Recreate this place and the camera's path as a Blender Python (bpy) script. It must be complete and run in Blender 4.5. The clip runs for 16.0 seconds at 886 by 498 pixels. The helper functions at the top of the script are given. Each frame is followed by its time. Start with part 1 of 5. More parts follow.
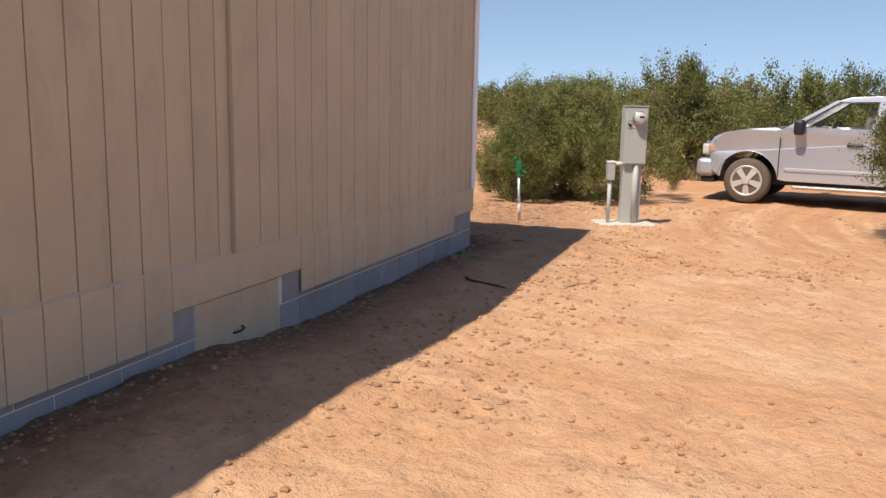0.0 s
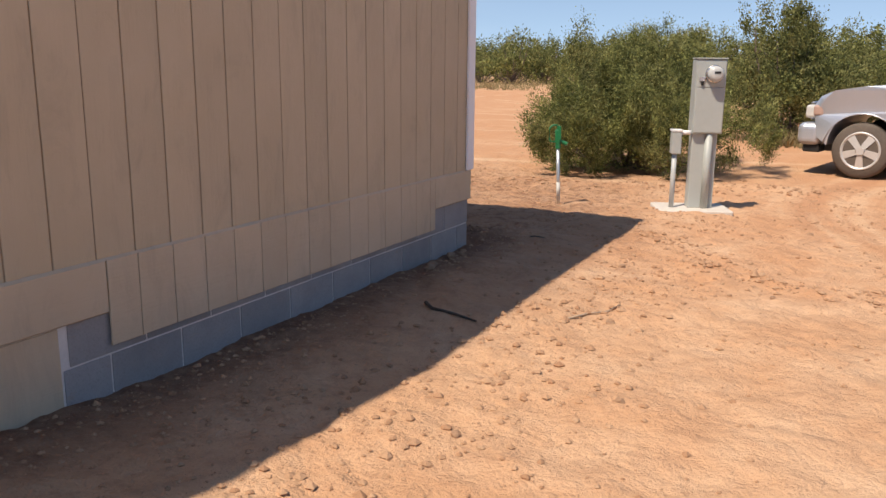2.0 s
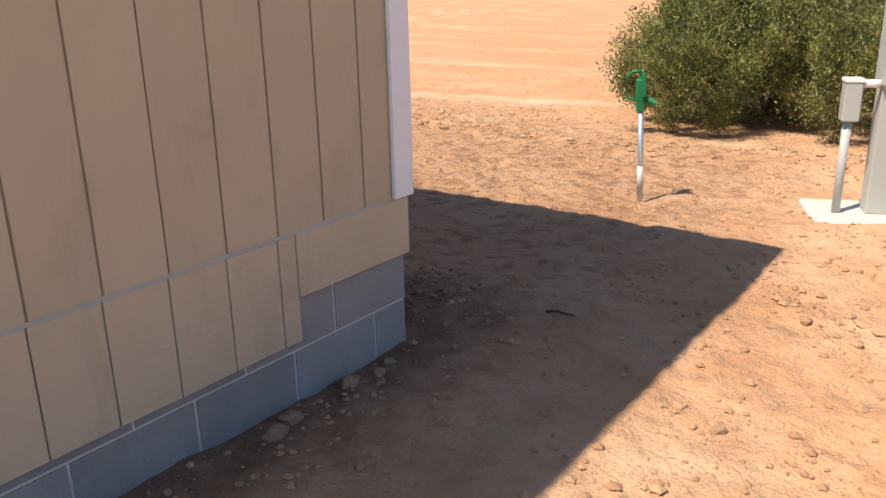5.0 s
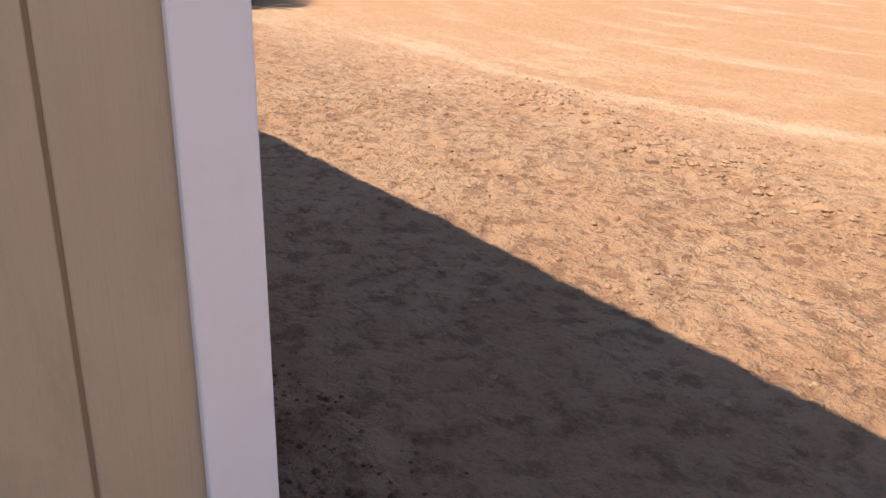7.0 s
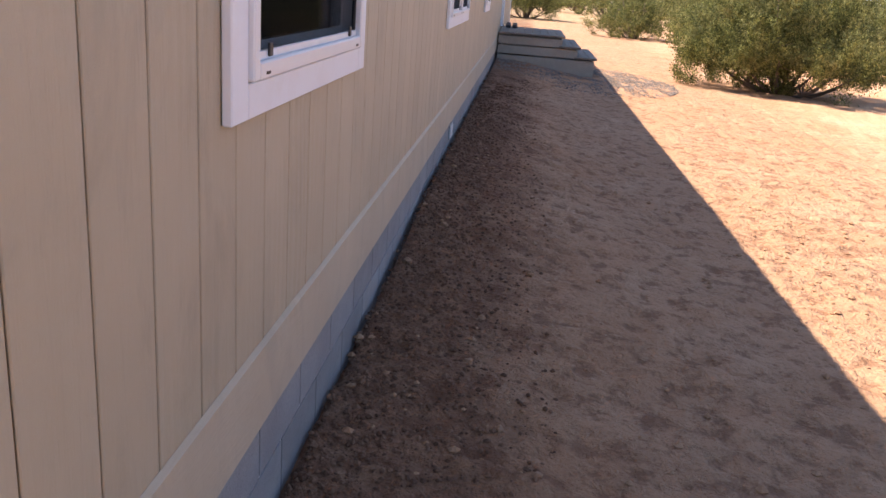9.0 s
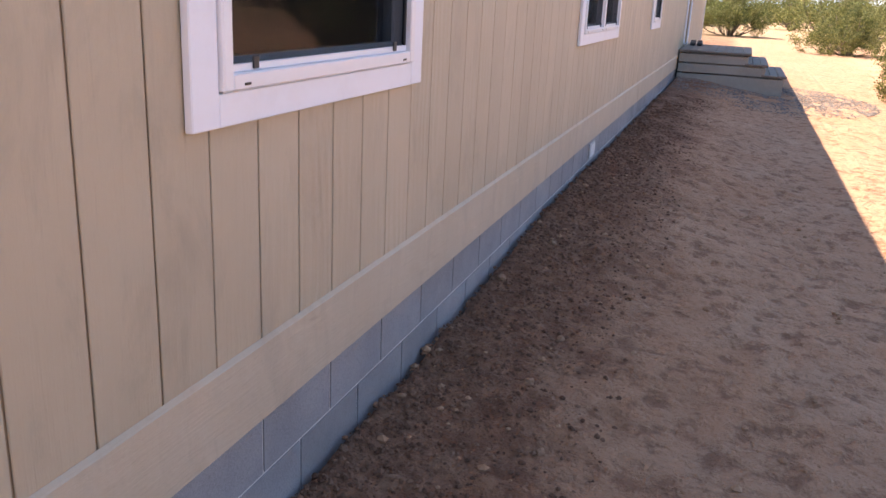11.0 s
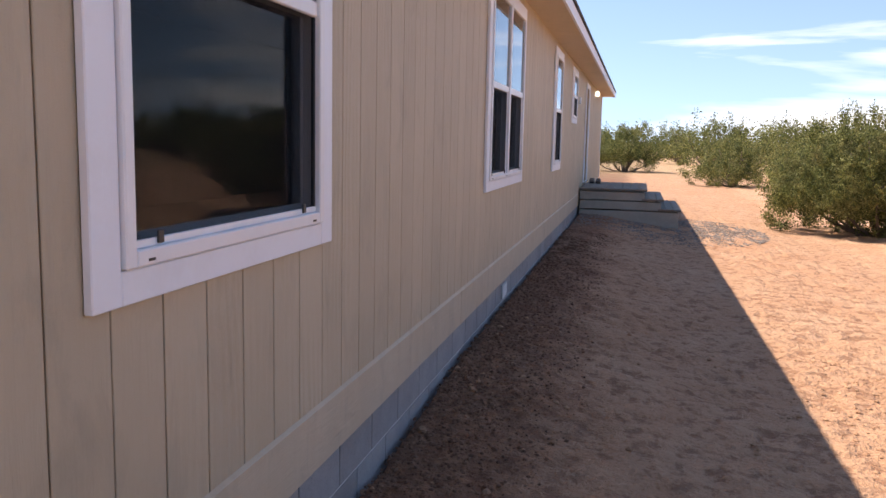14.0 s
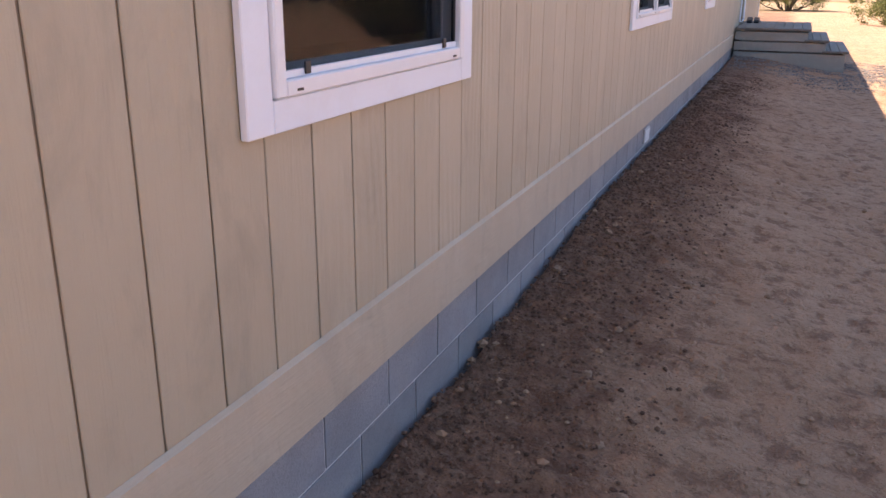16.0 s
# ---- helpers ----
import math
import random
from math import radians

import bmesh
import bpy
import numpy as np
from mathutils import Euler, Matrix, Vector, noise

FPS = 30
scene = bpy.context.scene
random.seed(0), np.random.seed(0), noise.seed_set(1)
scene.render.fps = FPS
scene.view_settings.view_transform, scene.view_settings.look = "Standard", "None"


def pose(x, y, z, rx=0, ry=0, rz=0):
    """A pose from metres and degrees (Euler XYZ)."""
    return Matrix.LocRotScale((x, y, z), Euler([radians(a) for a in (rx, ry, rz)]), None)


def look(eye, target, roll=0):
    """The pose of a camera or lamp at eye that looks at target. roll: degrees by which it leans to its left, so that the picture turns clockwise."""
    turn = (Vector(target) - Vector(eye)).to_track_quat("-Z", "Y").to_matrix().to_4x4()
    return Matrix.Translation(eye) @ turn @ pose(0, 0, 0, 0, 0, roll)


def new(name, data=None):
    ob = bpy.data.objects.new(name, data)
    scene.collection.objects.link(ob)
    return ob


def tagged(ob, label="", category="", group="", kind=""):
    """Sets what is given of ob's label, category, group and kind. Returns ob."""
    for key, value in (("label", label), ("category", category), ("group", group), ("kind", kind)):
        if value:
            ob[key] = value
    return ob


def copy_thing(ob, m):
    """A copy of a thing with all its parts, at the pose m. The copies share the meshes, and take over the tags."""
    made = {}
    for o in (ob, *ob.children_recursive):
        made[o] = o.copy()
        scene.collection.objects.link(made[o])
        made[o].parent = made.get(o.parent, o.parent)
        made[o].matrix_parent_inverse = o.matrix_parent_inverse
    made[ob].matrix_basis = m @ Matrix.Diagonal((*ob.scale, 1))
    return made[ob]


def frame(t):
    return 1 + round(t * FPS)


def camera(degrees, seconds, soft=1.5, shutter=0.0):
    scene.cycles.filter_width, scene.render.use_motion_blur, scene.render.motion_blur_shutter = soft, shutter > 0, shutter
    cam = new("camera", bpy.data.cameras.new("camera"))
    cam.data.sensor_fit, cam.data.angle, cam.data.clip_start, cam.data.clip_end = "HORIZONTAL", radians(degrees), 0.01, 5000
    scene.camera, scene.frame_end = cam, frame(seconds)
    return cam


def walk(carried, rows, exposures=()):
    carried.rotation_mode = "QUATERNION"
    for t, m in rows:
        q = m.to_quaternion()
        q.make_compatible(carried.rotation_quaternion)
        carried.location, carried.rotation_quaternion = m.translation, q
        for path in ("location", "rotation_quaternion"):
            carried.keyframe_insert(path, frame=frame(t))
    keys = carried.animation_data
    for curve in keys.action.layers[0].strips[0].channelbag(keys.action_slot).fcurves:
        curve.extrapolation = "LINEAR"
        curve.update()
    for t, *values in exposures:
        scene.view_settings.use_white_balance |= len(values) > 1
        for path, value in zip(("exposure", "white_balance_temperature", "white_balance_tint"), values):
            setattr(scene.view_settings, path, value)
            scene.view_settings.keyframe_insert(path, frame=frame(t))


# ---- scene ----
cam = camera(55.6, 16.0)
PATH = [
    (0, (2.719, -8.12, 1.458), (2.03, -6.273, 1.119), 1.1),
    (0.5, (2.817, -7.613, 1.459), (2.036, -5.813, 1.073), 2.4),
    (1, (2.871, -7.001, 1.48), (2.259, -5.131, 1.12), 1.5),
    (1.5, (2.897, -6.389, 1.432), (2.215, -4.547, 1.051), 1.3),
    (2, (2.794, -5.807, 1.436), (1.894, -4.076, 0.998), 0.6),
    (2.5, (2.721, -5.319, 1.458), (1.749, -3.629, 1.012), -1.6),
    (3, (2.574, -4.736, 1.431), (1.441, -3.151, 0.981), -0.6),
    (3.2, (2.501, -4.496, 1.407), (1.424, -2.886, 0.911), -0.3),
    (5.3, (1.795, -2.056, 1.423), (0.613, -0.589, 0.753), -1.2),
    (5.5, (1.687, -1.872, 1.399), (0.378, -0.514, 0.732), 0.1),
    (6, (1.467, -1.321, 1.446), (0.157, 0.051, 0.814), -1.6),
    (6.5, (1.268, -0.826, 1.444), (-0.124, 0.448, 0.78), -0.5),
    (7, (1.025, -0.391, 1.489), (-0.503, 0.683, 0.773), 1.4),
    (7.5, (0.889, -0.03, 1.474), (-0.866, 0.623, 0.772), -1.0),
    (8, (0.705, 0.222, 1.502), (-1.18, 0.461, 0.88), 0.0),
    (8.5, (0.547, 0.405, 1.503), (-1.362, 0.439, 0.907), 2.9),
    (10.8, (0.338, 1.065, 1.51), (-1.445, 0.411, 0.884), 2.8),
    (11, (0.332, 1.078, 1.511), (-1.482, 0.473, 0.927), 2.8),
    (11.5, (0.328, 1.069, 1.509), (-1.502, 0.464, 0.974), 2.8),
    (12, (0.323, 1.068, 1.515), (-1.521, 0.463, 1.03), 2.5),
    (12.5, (0.282, 1.068, 1.533), (-1.596, 0.533, 1.102), 1.3),
    (13, (0.266, 1.074, 1.549), (-1.652, 0.648, 1.175), 1.4),
    (13.5, (0.287, 1.079, 1.548), (-1.649, 0.694, 1.227), 1.9),
    (14, (0.293, 1.064, 1.566), (-1.64, 0.622, 1.308), 1.2),
    (14.5, (0.299, 1.074, 1.573), (-1.628, 0.579, 1.362), 0.4),
    (15, (0.299, 1.065, 1.553), (-1.594, 0.534, 1.19), 1.3),
    (15.5, (0.299, 1.067, 1.525), (-1.518, 0.457, 0.955), 1.6),
    (16, (0.33, 1.078, 1.538), (-1.43, 0.355, 0.923), 0.3),
]
EXPOSURE = [(0, 0.15, 7550, 12), (1.5, 0.08, 7550, 12), (2, 0.13, 7550, 13), (3, 0.34, 7650, 14), (5.3, 0.5, 7550, 9), (6, 0.5, 7300, 9), (6.5, 0.38, 7400, 9), (7, 0.42, 7200, 9), (7.5, 0.46, 7300, 9), (8, 0.9, 7250, 13), (8.7, 1.12, 7550, 19), (10.8, 1.57, 7700, 19), (11.8, 1.54, 7700, 19), (12.5, 1.34, 7600, 18), (13.5, 0.9, 7400, 17), (14.5, 0.74, 7350, 18), (15, 0.62, 7400, 19), (15.5, 1.1, 7550, 20), (16, 1.5, 7600, 20)]
walk(cam, [(t, look(eye, target, roll)) for t, eye, target, roll in PATH], EXPOSURE)

# ---------- light ----------
SUN_FROM = Vector((-0.20, -0.59, 1.0)).normalized()
sun = new("sun", bpy.data.lights.new("sun", "SUN"))
sun.data.energy, sun.data.angle, sun.data.color = 4.7, radians(0.55), (1.0, 0.95, 0.87)
sun.matrix_world = look(SUN_FROM * 40, (0, 0, 0))

world = bpy.data.worlds.new("world")
scene.world = world
world.use_nodes = True
wt = world.node_tree
wt.nodes.clear()


def sky_nodes():
    n, l = wt.nodes, wt.links
    out = n.new("ShaderNodeOutputWorld")
    bg = n.new("ShaderNodeBackground")
    bg.inputs["Strength"].default_value = 0.15
    sky = n.new("ShaderNodeTexSky")
    sky.sky_type, sky.sun_disc = "NISHITA", False
    sky.sun_elevation = math.asin(SUN_FROM.z)
    sky.sun_rotation = math.atan2(SUN_FROM.x, SUN_FROM.y)
    sky.altitude, sky.air_density, sky.dust_density, sky.ozone_density = 2000, 1.0, 0.1, 1.0
    tc = n.new("ShaderNodeTexCoord")
    sep = n.new("ShaderNodeSeparateXYZ")
    l.new(tc.outputs["Generated"], sep.inputs[0])
    # clear dry air: the deep blue reaches down to the horizon
    up = n.new("ShaderNodeMath")
    up.operation = "MULTIPLY_ADD"
    up.inputs[1].default_value, up.inputs[2].default_value = 0.85, 0.13
    l.new(sep.outputs["Z"], up.inputs[0])
    lift = n.new("ShaderNodeCombineXYZ")
    l.new(sep.outputs["X"], lift.inputs["X"])
    l.new(sep.outputs["Y"], lift.inputs["Y"])
    l.new(up.outputs[0], lift.inputs["Z"])
    norm = n.new("ShaderNodeVectorMath")
    norm.operation = "NORMALIZE"
    l.new(lift.outputs[0], norm.inputs[0])
    l.new(norm.outputs[0], sky.inputs["Vector"])
    # thin wind-drawn cloud, thicker towards the west
    mp = n.new("ShaderNodeMapping")
    mp.inputs["Scale"].default_value = (2.2, 1.1, 9.0)
    mp.inputs["Rotation"].default_value = (radians(9), 0, radians(14))
    l.new(tc.outputs["Generated"], mp.inputs[0])
    nz = n.new("ShaderNodeTexNoise")
    nz.inputs["Scale"].default_value, nz.inputs["Detail"].default_value, nz.inputs["Roughness"].default_value = 1.25, 7, 0.52
    nz.inputs["Distortion"].default_value = 0.5
    l.new(mp.outputs[0], nz.inputs["Vector"])
    ramp = n.new("ShaderNodeMapRange")
    ramp.inputs["From Min"].default_value, ramp.inputs["From Max"].default_value = 0.52, 0.72
    l.new(nz.outputs["Fac"], ramp.inputs["Value"])
    west = n.new("ShaderNodeMapRange")
    west.interpolation_type = "SMOOTHSTEP"
    west.inputs["From Min"].default_value, west.inputs["From Max"].default_value = -0.35, -0.9
    l.new(sep.outputs["X"], west.inputs["Value"])
    fac = n.new("ShaderNodeMath")
    fac.operation = "MULTIPLY"
    l.new(ramp.outputs[0], fac.inputs[0])
    l.new(west.outputs[0], fac.inputs[1])
    mix = n.new("ShaderNodeMix")
    mix.data_type = "RGBA"
    l.new(fac.outputs[0], mix.inputs["Factor"])
    deep = n.new("ShaderNodeHueSaturation")
    deep.inputs["Saturation"].default_value, deep.inputs["Value"].default_value = 1.04, 1.0
    l.new(sky.outputs[0], deep.inputs["Color"])
    l.new(deep.outputs[0], mix.inputs[6])
    mix.inputs[7].default_value = (8.4, 8.5, 8.7, 1)
    l.new(mix.outputs[2], bg.inputs["Color"])
    l.new(bg.outputs[0], out.inputs["Surface"])


sky_nodes()


# ---------- materials ----------
def material(name, rough=0.8, metal=0.0, color=(0.5, 0.5, 0.5)):
    """A principled material; returns it with its nodes, links and shader."""
    m = bpy.data.materials.new(name)
    m.use_nodes = True
    nt = m.node_tree
    b = nt.nodes["Principled BSDF"]
    b.inputs["Base Color"].default_value = (*color, 1)
    b.inputs["Roughness"].default_value = rough
    b.inputs["Metallic"].default_value = metal
    return m, nt.nodes, nt.links, b


def coords(n, l, scale=(1, 1, 1), kind="Object"):
    tc = n.new("ShaderNodeTexCoord")
    mp = n.new("ShaderNodeMapping")
    mp.inputs["Scale"].default_value = scale
    l.new(tc.outputs[kind], mp.inputs[0])
    return mp.outputs[0]


def world_pos(n, l, scale=(1, 1, 1)):
    g = n.new("ShaderNodeNewGeometry")
    mp = n.new("ShaderNodeMapping")
    mp.inputs["Scale"].default_value = scale
    l.new(g.outputs["Position"], mp.inputs[0])
    return mp.outputs[0]


def grain(n, l, vec, scale, detail=5, rough=0.6, distort=0.0):
    t = n.new("ShaderNodeTexNoise")
    t.inputs["Scale"].default_value, t.inputs["Detail"].default_value = scale, detail
    t.inputs["Roughness"].default_value, t.inputs["Distortion"].default_value = rough, distort
    l.new(vec, t.inputs["Vector"])
    return t.outputs["Fac"]


def remap(n, l, value, a, b, c=0.0, d=1.0):
    r = n.new("ShaderNodeMapRange")
    r.inputs["From Min"].default_value, r.inputs["From Max"].default_value = a, b
    r.inputs["To Min"].default_value, r.inputs["To Max"].default_value = c, d
    l.new(value, r.inputs["Value"])
    return r.outputs[0]


def blend(n, l, fac, a, b, mode="MIX"):
    x = n.new("ShaderNodeMix")
    x.data_type, x.blend_type = "RGBA", mode
    for socket, v in ((x.inputs["Factor"], fac), (x.inputs[6], a), (x.inputs[7], b)):
        if isinstance(v, (int, float)):
            socket.default_value = v
        elif isinstance(v, tuple):
            socket.default_value = (*v, 1)
        else:
            l.new(v, socket)
    return x.outputs[2]


def calc(n, l, op, a, b=0.0):
    x = n.new("ShaderNodeMath")
    x.operation = op
    for socket, v in ((x.inputs[0], a), (x.inputs[1], b)):
        if isinstance(v, (int, float)):
            socket.default_value = v
        else:
            l.new(v, socket)
    return x.outputs[0]


def bump(n, l, shader, height, strength, distance, normal=None):
    b = n.new("ShaderNodeBump")
    b.inputs["Strength"].default_value, b.inputs["Distance"].default_value = strength, distance
    l.new(height, b.inputs["Height"])
    if normal:
        l.new(normal, b.inputs["Normal"])
    l.new(b.outputs[0], shader.inputs["Normal"])
    return b.outputs[0]


def siding_material(name, base, light, wide=0.0):
    """Painted pressed-wood siding: upright grain, dusty smudges, a slight change from board to board."""
    m, n, l, b = material(name, 0.62)
    stretch = (38, 38, 1.6) if not wide else (1.6, 1.6, 42)
    p = world_pos(n, l, stretch)
    g = grain(n, l, p, 1.6, 6, 0.65, 1.6)
    wide_p = world_pos(n, l)
    smudge = grain(n, l, wide_p, 2.3, 5, 0.6)
    fine = grain(n, l, wide_p, 60, 3, 0.6)
    info = n.new("ShaderNodeObjectInfo")
    each = remap(n, l, info.outputs["Random"], 0, 1, 0.96, 1.04)
    c = blend(n, l, remap(n, l, smudge, 0.35, 0.75), base, light)
    c = blend(n, l, remap(n, l, g, 0.54, 0.74, 0, 0.13), c, tuple(v * 0.62 for v in base))
    dust = grain(n, l, world_pos(n, l, (5, 5, 2.0)), 1.0, 6, 0.7, 0.6)
    c = blend(n, l, remap(n, l, dust, 0.52, 0.70, 0, 0.36), c, (base[0] * 0.62, base[1] * 0.64, base[2] * 0.68))
    v = n.new("ShaderNodeHueSaturation")
    l.new(each, v.inputs["Value"])
    l.new(c, v.inputs["Color"])
    l.new(v.outputs[0], b.inputs["Base Color"])
    # pressed cedar figure, in patches
    w = n.new("ShaderNodeTexWave")
    w.wave_type, w.bands_direction = "BANDS", "X"
    w.inputs["Scale"].default_value, w.inputs["Distortion"].default_value = 1.0, 9.0
    w.inputs["Detail"].default_value, w.inputs["Detail Scale"].default_value = 3.0, 0.6
    l.new(world_pos(n, l, (7, 7, 2.6) if not wide else (1.5, 1.5, 14)), w.inputs["Vector"])
    patch = remap(n, l, grain(n, l, world_pos(n, l, (3.2, 3.2, 1.7)), 1.0, 3, 0.5), 0.46, 0.66, 0.12, 1.0)
    figure = calc(n, l, "MULTIPLY", w.outputs["Fac"], calc(n, l, "MULTIPLY", patch, 0.55))
    ripple = grain(n, l, world_pos(n, l, (20, 20, 75)), 1.0, 3, 0.55)
    h = calc(n, l, "ADD", calc(n, l, "MULTIPLY", g, 0.5), calc(n, l, "MULTIPLY", fine, 0.25))
    h = calc(n, l, "ADD", h, calc(n, l, "ADD", figure, calc(n, l, "MULTIPLY", ripple, calc(n, l, "MULTIPLY", patch, 0.5))))
    bump(n, l, b, h, 0.5, 0.008)
    return m


SIDING = siding_material("tan_siding", (0.485, 0.405, 0.285), (0.54, 0.452, 0.325))
BAND = siding_material("tan_band_board", (0.51, 0.425, 0.31), (0.56, 0.47, 0.35), 1)
SOFFIT = siding_material("tan_soffit", (0.60, 0.51, 0.38), (0.64, 0.54, 0.41))
# siding colour darkened, so the grooves carry their shade as paint
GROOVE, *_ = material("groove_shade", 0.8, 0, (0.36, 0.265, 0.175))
JOINT, *_ = material("open_joint", 0.9, 0, (0.17, 0.115, 0.075))


def trim_material():
    m, n, l, b = material("white_trim", 0.5)
    p = world_pos(n, l, (3, 3, 3))
    d = grain(n, l, p, 1.7, 6, 0.7)
    c = blend(n, l, remap(n, l, d, 0.5, 0.8, 0, 0.4), (0.84, 0.86, 0.90), (0.72, 0.69, 0.68))
    l.new(c, b.inputs["Base Color"])
    g = grain(n, l, world_pos(n, l, (30, 30, 5)), 3.0, 5, 0.6, 1.0)
    bump(n, l, b, g, 0.12, 0.004)
    return m


WHITE = trim_material()


def simple(name, color, rough=0.5, metal=0.0, scale=30.0, vary=0.15, bumps=0.06):
    """A surface of one colour with fine mottling and relief."""
    m, n, l, b = material(name, rough, metal)
    p = coords(n, l)
    a = grain(n, l, p, scale, 4, 0.6)
    w = grain(n, l, p, scale * 0.12, 4, 0.6)
    c = blend(n, l, remap(n, l, w, 0.35, 0.7), color, tuple(v * (1 - vary) for v in color))
    c = blend(n, l, remap(n, l, a, 0.45, 0.75, 0, 0.5), c, tuple(min(1, v * (1 + vary)) for v in color))
    l.new(c, b.inputs["Base Color"])
    if bumps:
        bump(n, l, b, a, bumps, 0.004)
    return m


VINYL = simple("white_vinyl", (0.84, 0.84, 0.85), 0.35, 0, 12, 0.05, 0.02)
MORTAR = simple("pale_mortar", (0.66, 0.65, 0.64), 0.9, 0, 60, 0.12, 0.3)
CONCRETE = simple("pale_concrete", (0.62, 0.56, 0.50), 0.85, 0, 25, 0.15, 0.25)
GREY_STEEL = simple("grey_painted_steel", (0.40, 0.42, 0.40), 0.45, 0.0, 18, 0.06, 0.03)
GALVANISED = simple("galvanised_pipe", (0.56, 0.58, 0.60), 0.35, 0.7, 40, 0.1, 0.03)
PVC = simple("grey_pvc", (0.45, 0.47, 0.47), 0.45, 0, 20, 0.06, 0.02)
PVC_WHITE = simple("white_pvc", (0.80, 0.80, 0.79), 0.4, 0, 20, 0.04, 0.02)
GREEN = simple("green_enamel", (0.012, 0.17, 0.062), 0.32, 0, 14, 0.2, 0.03)
BLACK = simple("black_iron", (0.018, 0.018, 0.018), 0.5, 0, 30, 0.2, 0.05)
LABEL = simple("white_label", (0.58, 0.57, 0.54), 0.6, 0, 30, 0.1, 0)
STEP_GREY = simple("grey_painted_step_wood", (0.34, 0.33, 0.29), 0.7, 0, 12, 0.15, 0.1)
# treads darker than the side boards and risers
STEP_TREAD = simple("dark_step_tread", (0.19, 0.168, 0.14), 0.75, 0, 12, 0.2, 0.12)
SHINGLE = simple("dark_roof_shingle", (0.07, 0.065, 0.065), 0.9, 0, 45, 0.3, 0.4)
# near-black colour in place of the darkness of unlit rooms
ROOM = simple("unlit_black_room", (0.022, 0.021, 0.021), 0.9, 0, 5, 0.1, 0)
TYRE = simple("dusty_tyre", (0.12, 0.095, 0.078), 0.85, 0, 20, 0.25, 0.15)
RIM = simple("alloy_rim", (0.60, 0.58, 0.56), 0.4, 0.3, 20, 0.1, 0.02)
PLASTIC = simple("black_plastic", (0.02, 0.021, 0.023), 0.45, 0, 30, 0.2, 0.03)
CABIN = simple("dark_cabin_trim", (0.06, 0.06, 0.065), 0.8, 0, 20, 0.2, 0.05)
SEAT = simple("grey_seat_cloth", (0.16, 0.16, 0.17), 0.9, 0, 60, 0.2, 0.1)
BARK = simple("grey_juniper_bark", (0.17, 0.125, 0.10), 0.9, 0, 14, 0.4, 0.5)
TWIG = simple("dry_twig", (0.44, 0.33, 0.24), 0.85, 0, 40, 0.3, 0.3)
TWIG_DARK = simple("dark_twig", (0.07, 0.05, 0.04), 0.85, 0, 40, 0.3, 0.3)
AMBER = simple("amber_lens", (0.50, 0.33, 0.27), 0.2, 0, 30, 0.1, 0)
LENS = simple("clear_lens", (0.62, 0.60, 0.57), 0.15, 0, 30, 0.1, 0)
CHROME = simple("dull_chrome", (0.58, 0.57, 0.57), 0.25, 0.85, 20, 0.1, 0.02)
LIT_GLOBE, _n, _l, _b = material("lit_lamp_globe", 0.3, 0, (0.9, 0.85, 0.75))
_b.inputs["Emission Color"].default_value = (1.0, 0.86, 0.66, 1)
_b.inputs["Emission Strength"].default_value = 1.6
OPAL = simple("opal_glass", (0.50, 0.51, 0.50), 0.2, 0, 10, 0.03, 0)


def block_material():
    m, n, l, b = material("grey_concrete_block", 0.85)
    p = world_pos(n, l)
    a, w = grain(n, l, p, 120, 4, 0.7), grain(n, l, p, 3.0, 6, 0.65)
    info = n.new("ShaderNodeObjectInfo")
    c = blend(n, l, remap(n, l, w, 0.35, 0.7), (0.25, 0.256, 0.268), (0.33, 0.333, 0.34))
    c = blend(n, l, remap(n, l, a, 0.5, 0.7, 0, 0.45), c, (0.17, 0.17, 0.178))
    splash = grain(n, l, world_pos(n, l, (1, 1, 2.5)), 7, 6, 0.7)
    c = blend(n, l, remap(n, l, splash, 0.6, 0.74, 0, 0.5), c, (0.36, 0.27, 0.20))
    v = n.new("ShaderNodeHueSaturation")
    l.new(remap(n, l, info.outputs["Random"], 0, 1, 0.88, 1.12), v.inputs["Value"])
    l.new(c, v.inputs["Color"])
    l.new(v.outputs[0], b.inputs["Base Color"])
    bump(n, l, b, a, 0.6, 0.006)
    return m


BLOCK = block_material()


